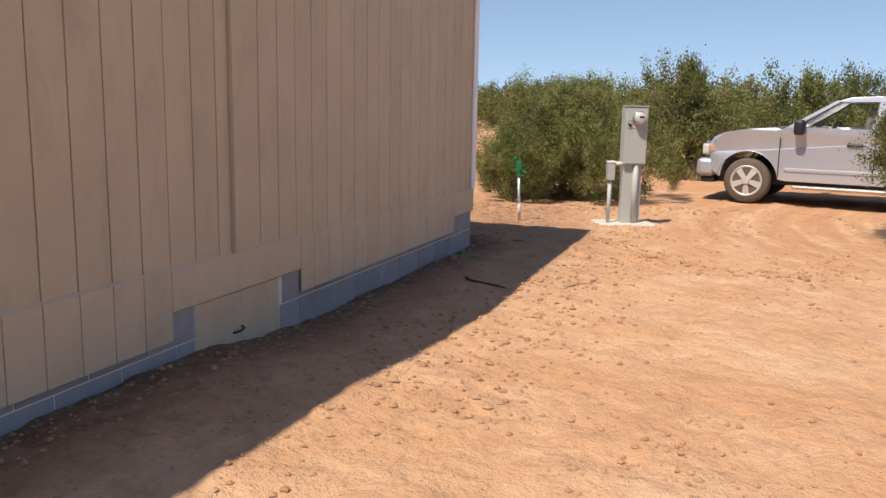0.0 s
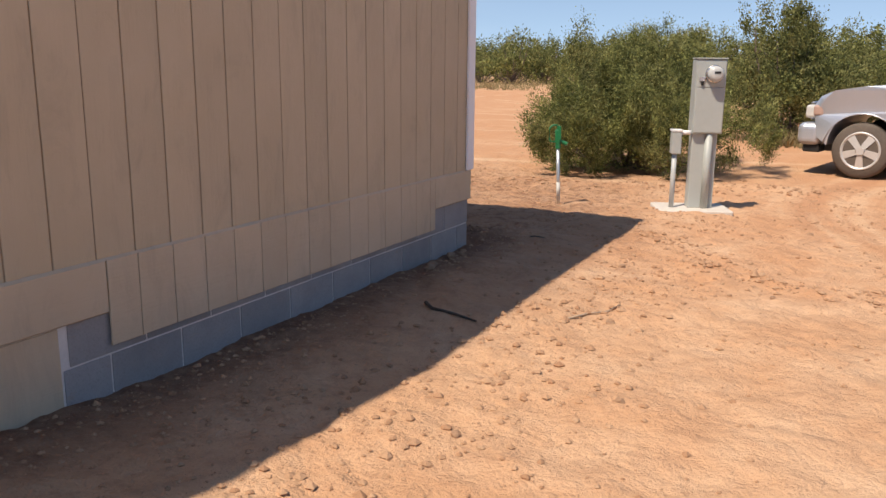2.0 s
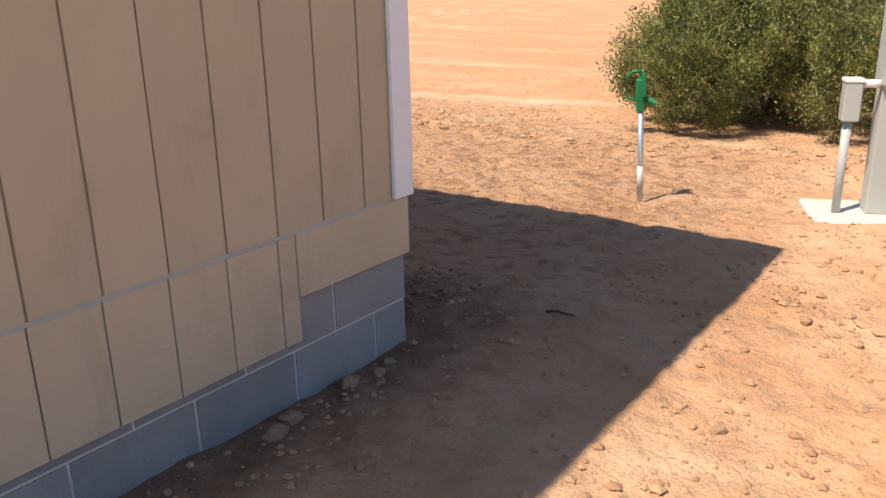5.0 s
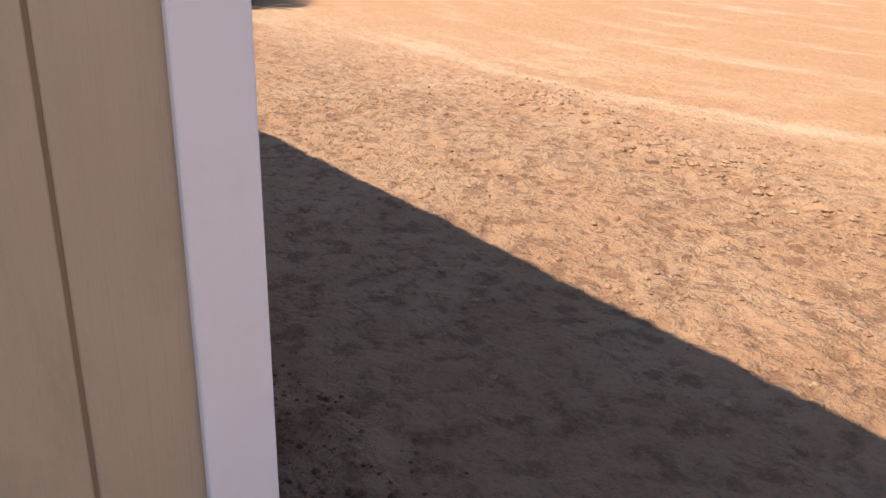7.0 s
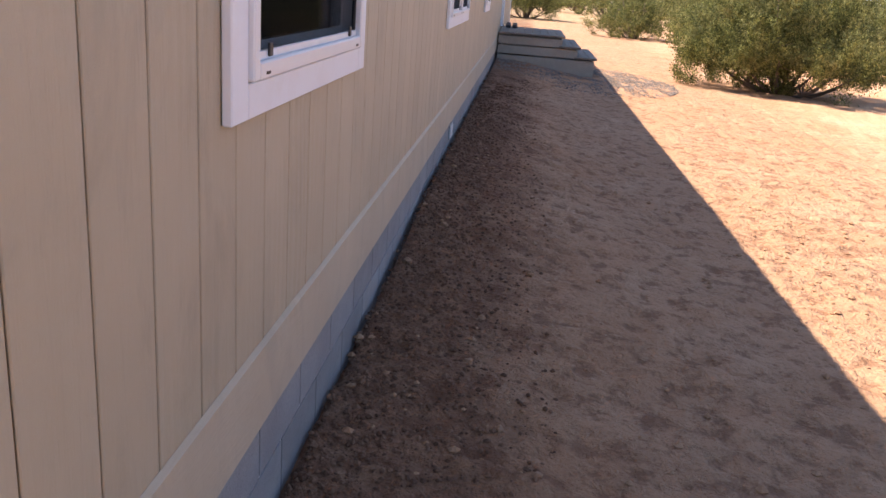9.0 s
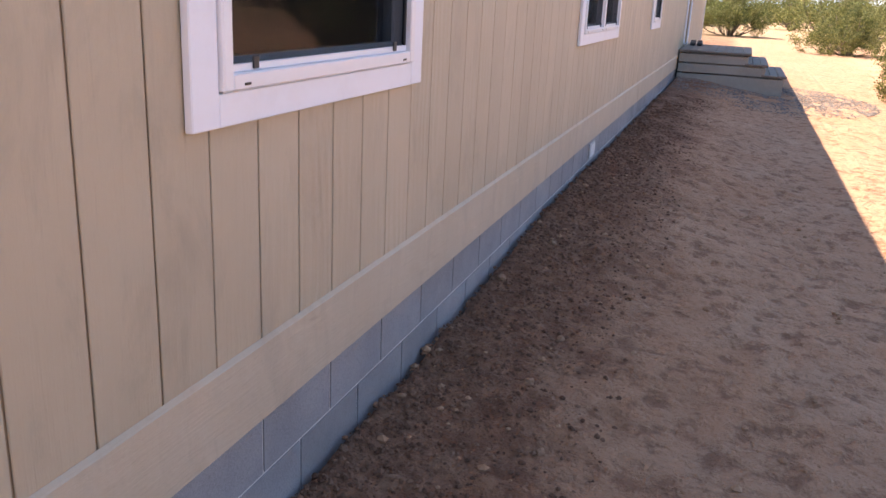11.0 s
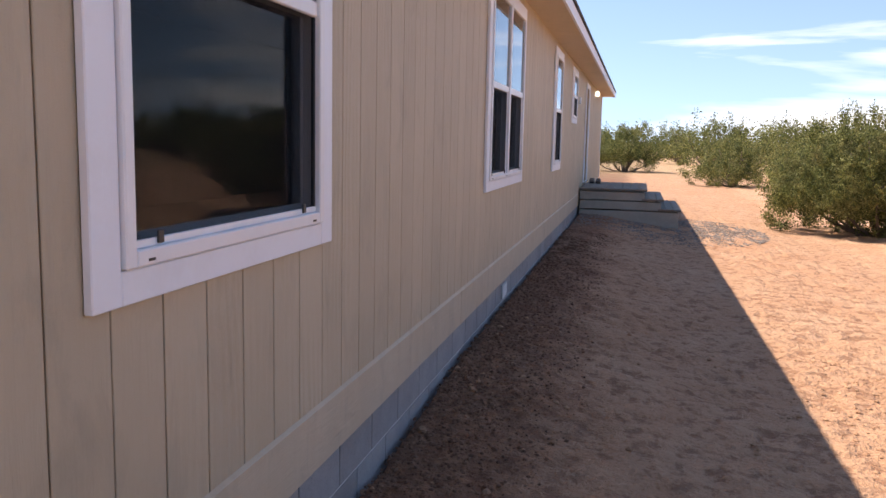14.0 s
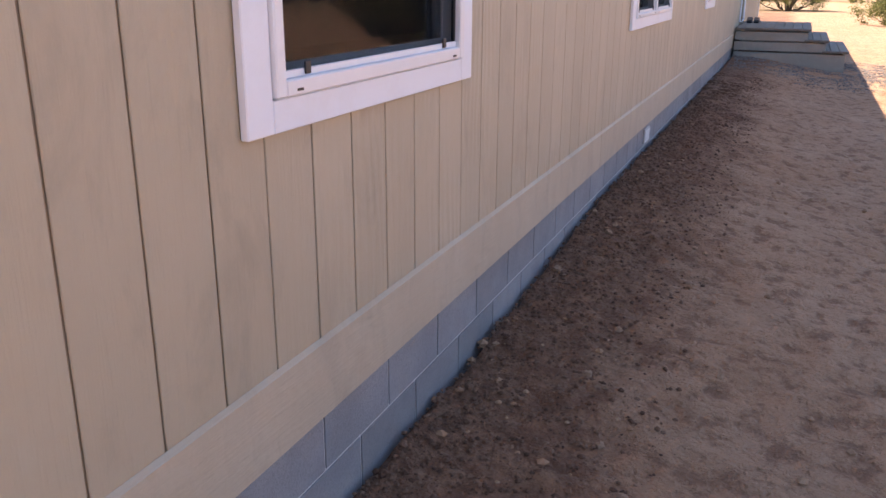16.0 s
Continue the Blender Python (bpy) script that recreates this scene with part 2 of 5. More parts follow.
def dirt_material():
    """Red-tan desert soil: pale compacted patches, redder drifts, darker dug soil along the long wall, shade coloured
    in at the house corner, wheel tracks.
    """
    m, n, l, b = material("desert_soil", 0.95)
    p = world_pos(n, l)
    big, mid, small, fine = (grain(n, l, p, s, 6, 0.62) for s in (0.22, 1.3, 9.0, 70.0))
    c = blend(n, l, remap(n, l, big, 0.38, 0.66), (0.57, 0.295, 0.155), (0.60, 0.355, 0.21))
    c = blend(n, l, remap(n, l, mid, 0.42, 0.7, 0, 0.7), c, (0.70, 0.47, 0.31))
    c = blend(n, l, remap(n, l, small, 0.54, 0.7, 0, 0.35), c, (0.42, 0.215, 0.12))
    mott = grain(n, l, p, 4.2, 5, 0.6, 0.4)
    c = blend(n, l, remap(n, l, mott, 0.5, 0.66, 0, 0.26), c, (0.31, 0.17, 0.10))
    c = blend(n, l, remap(n, l, fine, 0.55, 0.7, 0, 0.42), c, (0.26, 0.15, 0.09))
    sep = n.new("ShaderNodeSeparateXYZ")
    l.new(p, sep.inputs[0])
    wander = calc(n, l, "MULTIPLY", calc(n, l, "SUBTRACT", mid, 0.5), 1.6)
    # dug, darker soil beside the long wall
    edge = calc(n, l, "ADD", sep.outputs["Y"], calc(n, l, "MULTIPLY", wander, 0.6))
    dug_and_shade = remap(n, l, edge, 0.45, 0.95, 1.0, 0.0)
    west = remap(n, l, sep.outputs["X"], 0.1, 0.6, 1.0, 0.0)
    dug_and_shade = calc(n, l, "MULTIPLY", calc(n, l, "MULTIPLY", dug_and_shade, west), remap(n, l, small, 0.3, 0.6, 0.65, 1.0))
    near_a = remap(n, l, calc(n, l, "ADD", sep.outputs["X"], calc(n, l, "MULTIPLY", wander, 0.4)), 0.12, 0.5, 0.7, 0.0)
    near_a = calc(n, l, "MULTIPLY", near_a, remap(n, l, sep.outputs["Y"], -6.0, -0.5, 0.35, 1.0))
    dug_and_shade = calc(n, l, "MAXIMUM", dug_and_shade, calc(n, l, "MULTIPLY", near_a, remap(n, l, sep.outputs["Y"], 0.4, 0.9, 1.0, 0.0)))
    # shade of the house about its corner, painted as darker soil colour
    corner_shade = remap(n, l, calc(n, l, "ADD", sep.outputs["X"], calc(n, l, "MULTIPLY", wander, 0.5)), 0.7, 1.5, 0.32, 0.0)
    corner_shade = calc(n, l, "MULTIPLY", corner_shade, remap(n, l, calc(n, l, "ADD", sep.outputs["Y"], wander), -2.4, -0.7, 0.0, 1.0))
    corner_shade = calc(n, l, "MULTIPLY", corner_shade, remap(n, l, calc(n, l, "ADD", sep.outputs["Y"], wander), 1.6, 2.9, 1.0, 0.0))
    corner_shade = calc(n, l, "MULTIPLY", corner_shade, remap(n, l, calc(n, l, "ADD", sep.outputs["X"], wander), -4.0, -1.5, 0.15, 1.0))
    dug_and_shade = calc(n, l, "MAXIMUM", dug_and_shade, corner_shade)
    # trodden, pock-marked soil along the long wall and out into the yard
    pock = grain(n, l, p, 8.0, 5, 0.64, 0.1)
    lumps = grain(n, l, p, 30.0, 4, 0.65)
    trod = calc(n, l, "MULTIPLY", remap(n, l, calc(n, l, "ADD", sep.outputs["Y"], wander), 4.0, 7.0, 1.0, 0.12), remap(n, l, sep.outputs["X"], -0.2, 0.9, 1.0, 0.1))
    c = blend(n, l, calc(n, l, "MULTIPLY", trod, 0.45), c, (0.41, 0.225, 0.13))
    c = blend(n, l, calc(n, l, "MULTIPLY", remap(n, l, pock, 0.51, 0.62, 0, 0.68), trod), c, (0.20, 0.086, 0.044))
    c = blend(n, l, calc(n, l, "MULTIPLY", remap(n, l, lumps, 0.54, 0.66, 0, 0.35), trod), c, (0.22, 0.11, 0.06))
    c = blend(n, l, calc(n, l, "MULTIPLY", remap(n, l, lumps, 0.46, 0.34, 0, 0.35), trod), c, (0.54, 0.34, 0.215))
    c = blend(n, l, calc(n, l, "MULTIPLY", dug_and_shade, 0.85), c, (0.155, 0.066, 0.036))
    # pale wheel tracks that sweep over the yard in wide arcs
    off = n.new("ShaderNodeVectorMath")
    off.operation = "ADD"
    off.inputs[1].default_value = (7, -31, 0)
    l.new(p, off.inputs[0])
    ln = n.new("ShaderNodeVectorMath")
    ln.operation = "LENGTH"
    l.new(off.outputs[0], ln.inputs[0])
    turn = n.new("ShaderNodeSeparateXYZ")
    l.new(off.outputs[0], turn.inputs[0])
    ang = calc(n, l, "ARCTAN2", turn.outputs["Y"], turn.outputs["X"])
    arcs = n.new("ShaderNodeCombineXYZ")
    l.new(calc(n, l, "MULTIPLY", ln.outputs["Value"], 0.62), arcs.inputs["X"])
    l.new(calc(n, l, "MULTIPLY", ang, 1.8), arcs.inputs["Y"])
    tr = grain(n, l, arcs.outputs[0], 1.9, 7, 0.66, 0.25)
    yard = calc(n, l, "MULTIPLY", remap(n, l, calc(n, l, "ADD", sep.outputs["Y"], wander), 4.4, 5.6), remap(n, l, sep.outputs["X"], 7.0, 0.0))
    rut = calc(n, l, "MULTIPLY", remap(n, l, tr, 0.5, 0.68), yard)
    c = blend(n, l, calc(n, l, "MULTIPLY", rut, 0.7), c, (0.68, 0.47, 0.31))
    red = calc(n, l, "MULTIPLY", remap(n, l, sep.outputs["Y"], 5.0, 9.0), remap(n, l, big, 0.3, 0.6, 0.3, 0.9))
    c = blend(n, l, calc(n, l, "MULTIPLY", red, calc(n, l, "SUBTRACT", 1.0, rut)), c, (0.53, 0.27, 0.14))
    # reddish turning arcs of wheels on the drive
    off2 = n.new("ShaderNodeVectorMath")
    off2.operation = "ADD"
    off2.inputs[1].default_value = (-9.5, -4.5, 0)
    l.new(p, off2.inputs[0])
    ln2 = n.new("ShaderNodeVectorMath")
    ln2.operation = "LENGTH"
    l.new(off2.outputs[0], ln2.inputs[0])
    turn2 = n.new("ShaderNodeSeparateXYZ")
    l.new(off2.outputs[0], turn2.inputs[0])
    arcs2 = n.new("ShaderNodeCombineXYZ")
    l.new(calc(n, l, "MULTIPLY", ln2.outputs["Value"], 1.5), arcs2.inputs["X"])
    l.new(calc(n, l, "MULTIPLY", calc(n, l, "ARCTAN2", turn2.outputs["X"], turn2.outputs["Y"]), 0.9), arcs2.inputs["Y"])
    tr2 = grain(n, l, arcs2.outputs[0], 1.8, 6, 0.6, 0.2)
    drive = calc(n, l, "MULTIPLY", remap(n, l, ln2.outputs["Value"], 8.6, 7.4), remap(n, l, sep.outputs["Y"], 0.6, 2.4))
    c = blend(n, l, calc(n, l, "MULTIPLY", drive, remap(n, l, tr2, 0.42, 0.62, 0.15, 0.85)), c, (0.47, 0.235, 0.125))
    c = blend(n, l, calc(n, l, "MULTIPLY", drive, remap(n, l, tr2, 0.46, 0.36, 0.0, 0.6)), c, (0.62, 0.40, 0.255))
    # dry grass and litter among the far trees
    far = n.new("ShaderNodeVectorMath")
    far.operation = "LENGTH"
    l.new(p, far.inputs[0])
    grass = calc(n, l, "MULTIPLY", remap(n, l, far.outputs["Value"], 38, 55), remap(n, l, mid, 0.4, 0.6, 0.2, 1.0))
    c = blend(n, l, calc(n, l, "MULTIPLY", grass, 0.8), c, (0.42, 0.33, 0.19))
    l.new(c, b.inputs["Base Color"])
    h = calc(n, l, "ADD", calc(n, l, "MULTIPLY", small, 1.0), calc(n, l, "MULTIPLY", fine, 0.22))
    h = calc(n, l, "ADD", h, calc(n, l, "MULTIPLY", mott, 0.9))
    dent = calc(n, l, "ADD", calc(n, l, "MULTIPLY", remap(n, l, pock, 0.42, 0.62, 0.8, 0.0), 0.6), calc(n, l, "MULTIPLY", lumps, -0.35))
    bump(n, l, b, calc(n, l, "ADD", h, calc(n, l, "MULTIPLY", dent, calc(n, l, "MAXIMUM", trod, dug_and_shade))), 1.0, 0.04)
    return m


DIRT = dirt_material()


def clod_material(name, a, c2):
    m, n, l, b = material(name, 0.95)
    g = n.new("ShaderNodeNewGeometry")
    p = world_pos(n, l)
    f = grain(n, l, p, 90, 4, 0.6)
    c = blend(n, l, g.outputs["Random Per Island"], a, c2)
    c = blend(n, l, remap(n, l, f, 0.5, 0.75, 0, 0.5), c, tuple(v * 0.6 for v in a))
    l.new(c, b.inputs["Base Color"])
    bump(n, l, b, f, 0.5, 0.01)
    return m


CLOD = clod_material("soil_clod", (0.36, 0.195, 0.11), (0.48, 0.295, 0.18))
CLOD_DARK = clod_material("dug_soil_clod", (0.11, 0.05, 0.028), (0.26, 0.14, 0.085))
GRAVEL = clod_material("grey_gravel", (0.17, 0.145, 0.13), (0.36, 0.31, 0.275))
STONE = clod_material("tan_stone", (0.26, 0.145, 0.085), (0.35, 0.21, 0.13))


def leaf_material(name, a, c2, c3):
    m, n, l, b = material(name, 0.7)
    g = n.new("ShaderNodeNewGeometry")
    info = n.new("ShaderNodeObjectInfo")
    r = g.outputs["Random Per Island"]
    c = blend(n, l, remap(n, l, r, 0.1, 0.8), a, c2)
    patch = grain(n, l, coords(n, l), 2.2, 3, 0.6)
    c = blend(n, l, remap(n, l, patch, 0.48, 0.68, 0, 0.8), c, c3)
    # shadowed gaps between tufts, painted in as dark noise patches
    tuft_shade = grain(n, l, coords(n, l), 9.0, 3, 0.5)
    c = blend(n, l, remap(n, l, tuft_shade, 0.42, 0.56, 0.75, 0.0), c, tuple(v * 0.5 for v in a))
    v = n.new("ShaderNodeHueSaturation")
    l.new(remap(n, l, info.outputs["Random"], 0, 1, 0.8, 1.15), v.inputs["Value"])
    l.new(c, v.inputs["Color"])
    l.new(v.outputs[0], b.inputs["Base Color"])
    b.inputs["Specular IOR Level"].default_value = 0.25
    tl = n.new("ShaderNodeBsdfTranslucent")
    l.new(v.outputs[0], tl.inputs["Color"])
    mx = n.new("ShaderNodeMixShader")
    mx.inputs[0].default_value = 0.28
    l.new(b.outputs[0], mx.inputs[1])
    l.new(tl.outputs[0], mx.inputs[2])
    l.new(mx.outputs[0], n["Material Output"].inputs["Surface"])
    return m


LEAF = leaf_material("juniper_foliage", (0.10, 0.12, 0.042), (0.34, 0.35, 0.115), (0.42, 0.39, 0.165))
GRASS = leaf_material("dry_grass", (0.30, 0.23, 0.11), (0.45, 0.36, 0.20), (0.36, 0.30, 0.16))


def pane_material(name, tint, ior=1.5):
    """Clear window glass that reflects by Fresnel."""
    m, n, l, b = material(name, 0.02, 0, tint)
    b.inputs["Transmission Weight"].default_value = 1.0
    b.inputs["IOR"].default_value = ior
    return m


GLASS = pane_material("window_glass", (0.5, 0.53, 0.55), 2.1)
CAR_GLASS = pane_material("tinted_car_glass", (0.34, 0.37, 0.36))


def screen_material():
    """Insect mesh: fine dark threads with see-through holes."""
    m, n, l, b = material("insect_screen", 0.7, 0, (0.010, 0.010, 0.011))
    b.inputs["Specular IOR Level"].default_value = 0.0
    tr = n.new("ShaderNodeBsdfTransparent")
    mx = n.new("ShaderNodeMixShader")
    mx.inputs[0].default_value = 0.42
    out = n["Material Output"]
    l.new(tr.outputs[0], mx.inputs[1])
    l.new(b.outputs[0], mx.inputs[2])
    l.new(mx.outputs[0], out.inputs["Surface"])
    return m


SCREEN = screen_material()


def paint_material():
    m, n, l, b = material("silver_car_paint", 0.32, 0.3)
    p = coords(n, l)
    f = grain(n, l, p, 400, 2, 0.5)
    d = grain(n, l, p, 3.0, 5, 0.6)
    sep = n.new("ShaderNodeSeparateXYZ")
    l.new(p, sep.inputs[0])
    low = remap(n, l, calc(n, l, "ADD", sep.outputs["Z"], calc(n, l, "MULTIPLY", d, 0.3)), 0.40, 0.85, 0.7, 0.04)
    c = blend(n, l, remap(n, l, f, 0.4, 0.6), (0.44, 0.48, 0.56), (0.54, 0.57, 0.64))
    c = blend(n, l, low, c, (0.46, 0.36, 0.28))
    l.new(c, b.inputs["Base Color"])
    l.new(remap(n, l, low, 0, 1, 0.28, 0.7), b.inputs["Roughness"])
    l.new(remap(n, l, low, 0, 1, 0.5, 0.0), b.inputs["Metallic"])
    return m


PAINT = paint_material()


# ---------- building helpers ----------
def mesh_from(name, bm, mat_, smooth=False):
    me = bpy.data.meshes.new(name)
    bmesh.ops.recalc_face_normals(bm, faces=bm.faces)
    bm.to_mesh(me)
    bm.free()
    me.materials.append(mat_)
    if smooth:
        me.polygons.foreach_set("use_smooth", [True] * len(me.polygons))
    return me


def part(name, bm, mat_, parent, label="", smooth=False):
    ob = new(name, bm if isinstance(bm, bpy.types.Mesh) else mesh_from(name, bm, mat_, smooth))
    ob.parent = parent
    return tagged(ob, label)


def thing(name, m, label, category, group="", kind=""):
    ob = new(name)
    ob.empty_display_size = 0.1
    ob.matrix_basis = m
    return tagged(ob, label, category, group, kind)


def add_box(bm, lo, hi, bevel=0.0, seg=1):
    lo, hi = Vector(lo), Vector(hi)
    r = bmesh.ops.create_cube(bm, size=1.0, matrix=Matrix.Translation((lo + hi) / 2) @ Matrix.Diagonal((*(hi - lo), 1)))
    if bevel:
        es = {e for v in r["verts"] for e in v.link_edges}
        bmesh.ops.bevel(bm, geom=list(es), offset=bevel, segments=seg, affect="EDGES", profile=0.5)
    return bm


def box(lo, hi, bevel=0.0, seg=1):
    return add_box(bmesh.new(), lo, hi, bevel, seg)


def add_rod(bm, a, b, r1, r2=None, sides=12):
    a, b = Vector(a), Vector(b)
    d = b - a
    m = Matrix.Translation((a + b) / 2) @ d.to_track_quat("Z", "Y").to_matrix().to_4x4()
    bmesh.ops.create_cone(bm, cap_ends=True, segments=sides, radius1=r1, radius2=r1 if r2 is None else r2, depth=d.length, matrix=m)
    return bm


def rod(a, b, r1, r2=None, sides=12):
    return add_rod(bmesh.new(), a, b, r1, r2, sides)


def tube(points, r, sides=8):
    """A bent round bar through points; r is a radius or one for each point."""
    bm = bmesh.new()
    pts = [Vector(p) for p in points]
    rr = r if isinstance(r, (list, tuple)) else [r] * len(pts)
    rings = []
    for i, p in enumerate(pts):
        d = (pts[min(i + 1, len(pts) - 1)] - pts[max(i - 1, 0)]).normalized()
        q = d.to_track_quat("Z", "Y")
        rings.append([bm.verts.new(p + q @ Vector((math.cos(k * math.tau / sides) * rr[i], math.sin(k * math.tau / sides) * rr[i], 0))) for k in range(sides)])
    for a, b in zip(rings, rings[1:]):
        for k in range(sides):
            bm.faces.new((a[k], a[(k + 1) % sides], b[(k + 1) % sides], b[k]))
    bm.faces.new(rings[0][::-1])
    bm.faces.new(rings[-1])
    return bm


def lathe(profile, sides=24, axis="Z"):
    """Turns (radius, height) pairs about an axis."""
    bm = bmesh.new()
    rings = []
    for r, h in profile:
        ring = []
        for k in range(sides):
            a = k * math.tau / sides
            v = (r * math.cos(a), r * math.sin(a), h)
            ring.append(bm.verts.new(v if axis == "Z" else (v[0], v[2], v[1])))
        rings.append(ring)
    for a, b in zip(rings, rings[1:]):
        for k in range(sides):
            bm.faces.new((a[k], a[(k + 1) % sides], b[(k + 1) % sides], b[k]))
    bm.faces.new(rings[0][::-1])
    bm.faces.new(rings[-1])
    return bm


def prism(outline, y0, y1, bevel=0.0, seg=2):
    """Extrudes an (x, z) outline from y0 to y1."""
    bm = bmesh.new()
    a = [bm.verts.new((x, y0, z)) for x, z in outline]
    b = [bm.verts.new((x, y1, z)) for x, z in outline]
    k = len(outline)
    bm.faces.new(a)
    bm.faces.new(b[::-1])
    for i in range(k):
        bm.faces.new((a[i], b[i], b[(i + 1) % k], a[(i + 1) % k]))
    if bevel:
        ends = [e for e in bm.edges if abs(e.verts[0].co.y - e.verts[1].co.y) < 1e-6]
        bmesh.ops.bevel(bm, geom=ends, offset=bevel, segments=seg, affect="EDGES", profile=0.5, clamp_overlap=True)
    return bm


# ---------- the lie of the land ----------
HX, HY = -23.6, -8.4        # far ends of the house; its near corner stands at 0, 0


def smooth(v):
    v = min(1.0, max(0.0, v))
    return v * v * (3 - 2 * v)


def ground_z(x, y, fine=True):
    dx = max(x, HX - x, 0.0)
    dy = max(y, HY - y, 0.0)
    d = math.hypot(dx, dy)
    by_a = 0.03 + 0.11 * smooth((-y - 3.4) / 1.3)
    by_b = 0.07 + 0.13 * smooth((-x - 1.5) / 4.5)
    wall = by_b if dy > dx * 0.7 else by_a
    if dx > 0 and dy > 0:
        wall = 0.03
    base = -0.045 - 0.07 * smooth((d - 2.0) / 3.0)
    z = base + (wall - base) * math.exp(-(d / 1.15) ** 2)
    pad = math.exp(-(((x + 16.2) / 2.6) ** 2 + ((y - 1.1) / 1.7) ** 2))
    z += 0.07 * pad
    if fine and d < 30:
        k = 1.0 if d < 12 else (30 - d) / 18
        z += k * 0.020 * noise.noise((x * 1.1, y * 1.1, 3.1)) + k * 0.018 * noise.noise((x * 4.0, y * 4.0, 7.7))
        z += k * 0.012 * noise.noise((x * 11, y * 11, 1.3))
        if d < 7:
            z += 0.007 * noise.noise((x * 23, y * 23, 5.9)) * (1.6 if y > 0 and x < 0.6 else 0.8)
            z -= 0.016 * smooth((noise.noise((x * 5.5, y * 5.5, 12.4)) - 0.22) / 0.3) * (1.0 if y > 0 else 0.4)
        ridge = math.exp(-((y - 4.9 - 0.4 * math.sin(x * 0.9)) / 0.35) ** 2) * (1 if -6 < x < 4 else 0)
        z += k * 0.05 * ridge * (0.6 + noise.noise((x * 3, y * 3, 9)))
    return z


def spread(lo, hi, step, reach, grow=1.22):
    """Even steps from lo to hi, then ever wider ones out to reach on both sides."""
    mid = list(np.arange(lo, hi + step / 2, step))
    up, s, v = [], step, mid[-1]
    while v < reach:
        s *= grow
        v += s
        up.append(v)
    down, s, v = [], step, mid[0]
    while v > -reach:
        s *= grow
        v -= s
        down.append(v)
    return down[::-1] + mid + up


def build_ground():
    xs, ys = spread(-8.0, 3.4, 0.034, 3000, 1.16), spread(-6.5, 5.4, 0.034, 3000, 1.16)
    verts = [(x, y, ground_z(x, y)) for y in ys for x in xs]
    w = len(xs)
    faces = [(j * w + i, j * w + i + 1, (j + 1) * w + i + 1, (j + 1) * w + i) for j in range(len(ys) - 1) for i in range(w - 1)]
    me = bpy.data.meshes.new("ground")
    me.from_pydata(verts, [], faces)
    me.materials.append(DIRT)
    me.polygons.foreach_set("use_smooth", [True] * len(faces))
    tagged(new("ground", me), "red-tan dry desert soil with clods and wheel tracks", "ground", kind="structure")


build_ground()


# ---------- house: shell, roof ----------
EAVE_Z, RISE = 2.90, 0.15
SLOPE = RISE
WALL_T = 0.14
DOOR_X = -16.75
GAPS_B = [(-2.461, -1.240, 1.275, 2.67), (-7.41, -5.66, 1.275, 2.67), (-11.33, -10.39, 1.275, 2.67), (-14.17, -13.24, 1.95, 2.67), (DOOR_X - 0.96, DOOR_X - 0.04, 0.78, 2.66)]


def wall_with_gaps(name, a, b, z0, z1, gaps, along, inner, outer, label):
    """A wall between a and b along one axis with real openings (a0, a1, z0, z1) through it."""
    bm = bmesh.new()
    cuts = sorted({a, b, *[g[0] for g in gaps], *[g[1] for g in gaps]})
    for u0, u1 in zip(cuts, cuts[1:]):
        mid = (u0 + u1) / 2
        spans, z = [], z0
        for g in sorted(gaps, key=lambda g: g[2]):
            if g[0] < mid < g[1]:
                spans.append((z, g[2]))
                z = g[3]
        spans.append((z, z1))
        for p, q in spans:
            if along == "x":
                add_box(bm, (u0, inner, p), (u1, outer, q))
            else:
                add_box(bm, (inner, u0, p), (outer, u1, q))
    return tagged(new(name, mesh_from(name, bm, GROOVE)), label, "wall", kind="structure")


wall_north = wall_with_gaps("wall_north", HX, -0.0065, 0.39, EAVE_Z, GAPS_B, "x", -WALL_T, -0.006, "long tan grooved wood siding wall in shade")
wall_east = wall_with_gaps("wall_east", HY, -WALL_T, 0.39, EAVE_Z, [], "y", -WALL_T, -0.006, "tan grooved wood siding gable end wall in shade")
wall_south = wall_with_gaps("wall_south", HX, -WALL_T, 0.39, EAVE_Z, [], "x", HY, HY + WALL_T, "tan rear wall of the house")
wall_west = wall_with_gaps("wall_west", HY + WALL_T, -WALL_T, 0.39, EAVE_Z, [], "y", HX, HX + WALL_T, "tan far end wall of the house")


def gable(name, x0, x1, parent):
    bm = bmesh.new()
    mid, top = HY / 2, EAVE_Z + SLOPE * (-HY / 2)
    outline = [(HY, EAVE_Z), (0, EAVE_Z), (mid, top)]
    a = [bm.verts.new((x0, y, z)) for y, z in outline]
    b = [bm.verts.new((x1, y, z)) for y, z in outline]
    bm.faces.new(a)
    bm.faces.new(b[::-1])
    for i in range(3):
        bm.faces.new((a[i], b[i], b[(i + 1) % 3], a[(i + 1) % 3]))
    part(name, bm, SIDING, parent)


gable("gable_panel", -WALL_T, -0.001, wall_east)
gable("gable_panel", HX, HX + WALL_T, wall_west)

# assumed interior; its darkness is in the colour, not the light
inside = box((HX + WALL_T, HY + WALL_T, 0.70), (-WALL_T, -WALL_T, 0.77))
tagged(new("floor", mesh_from("floor", inside, ROOM)), "near-black interior floor standing in for an unlit room", "floor", kind="structure")
tagged(new("ceiling", mesh_from("ceiling", box((HX + WALL_T, HY + WALL_T, 2.84), (-WALL_T, -WALL_T, 2.89)), ROOM)), "near-black interior ceiling standing in for an unlit room", "ceiling", kind="structure")
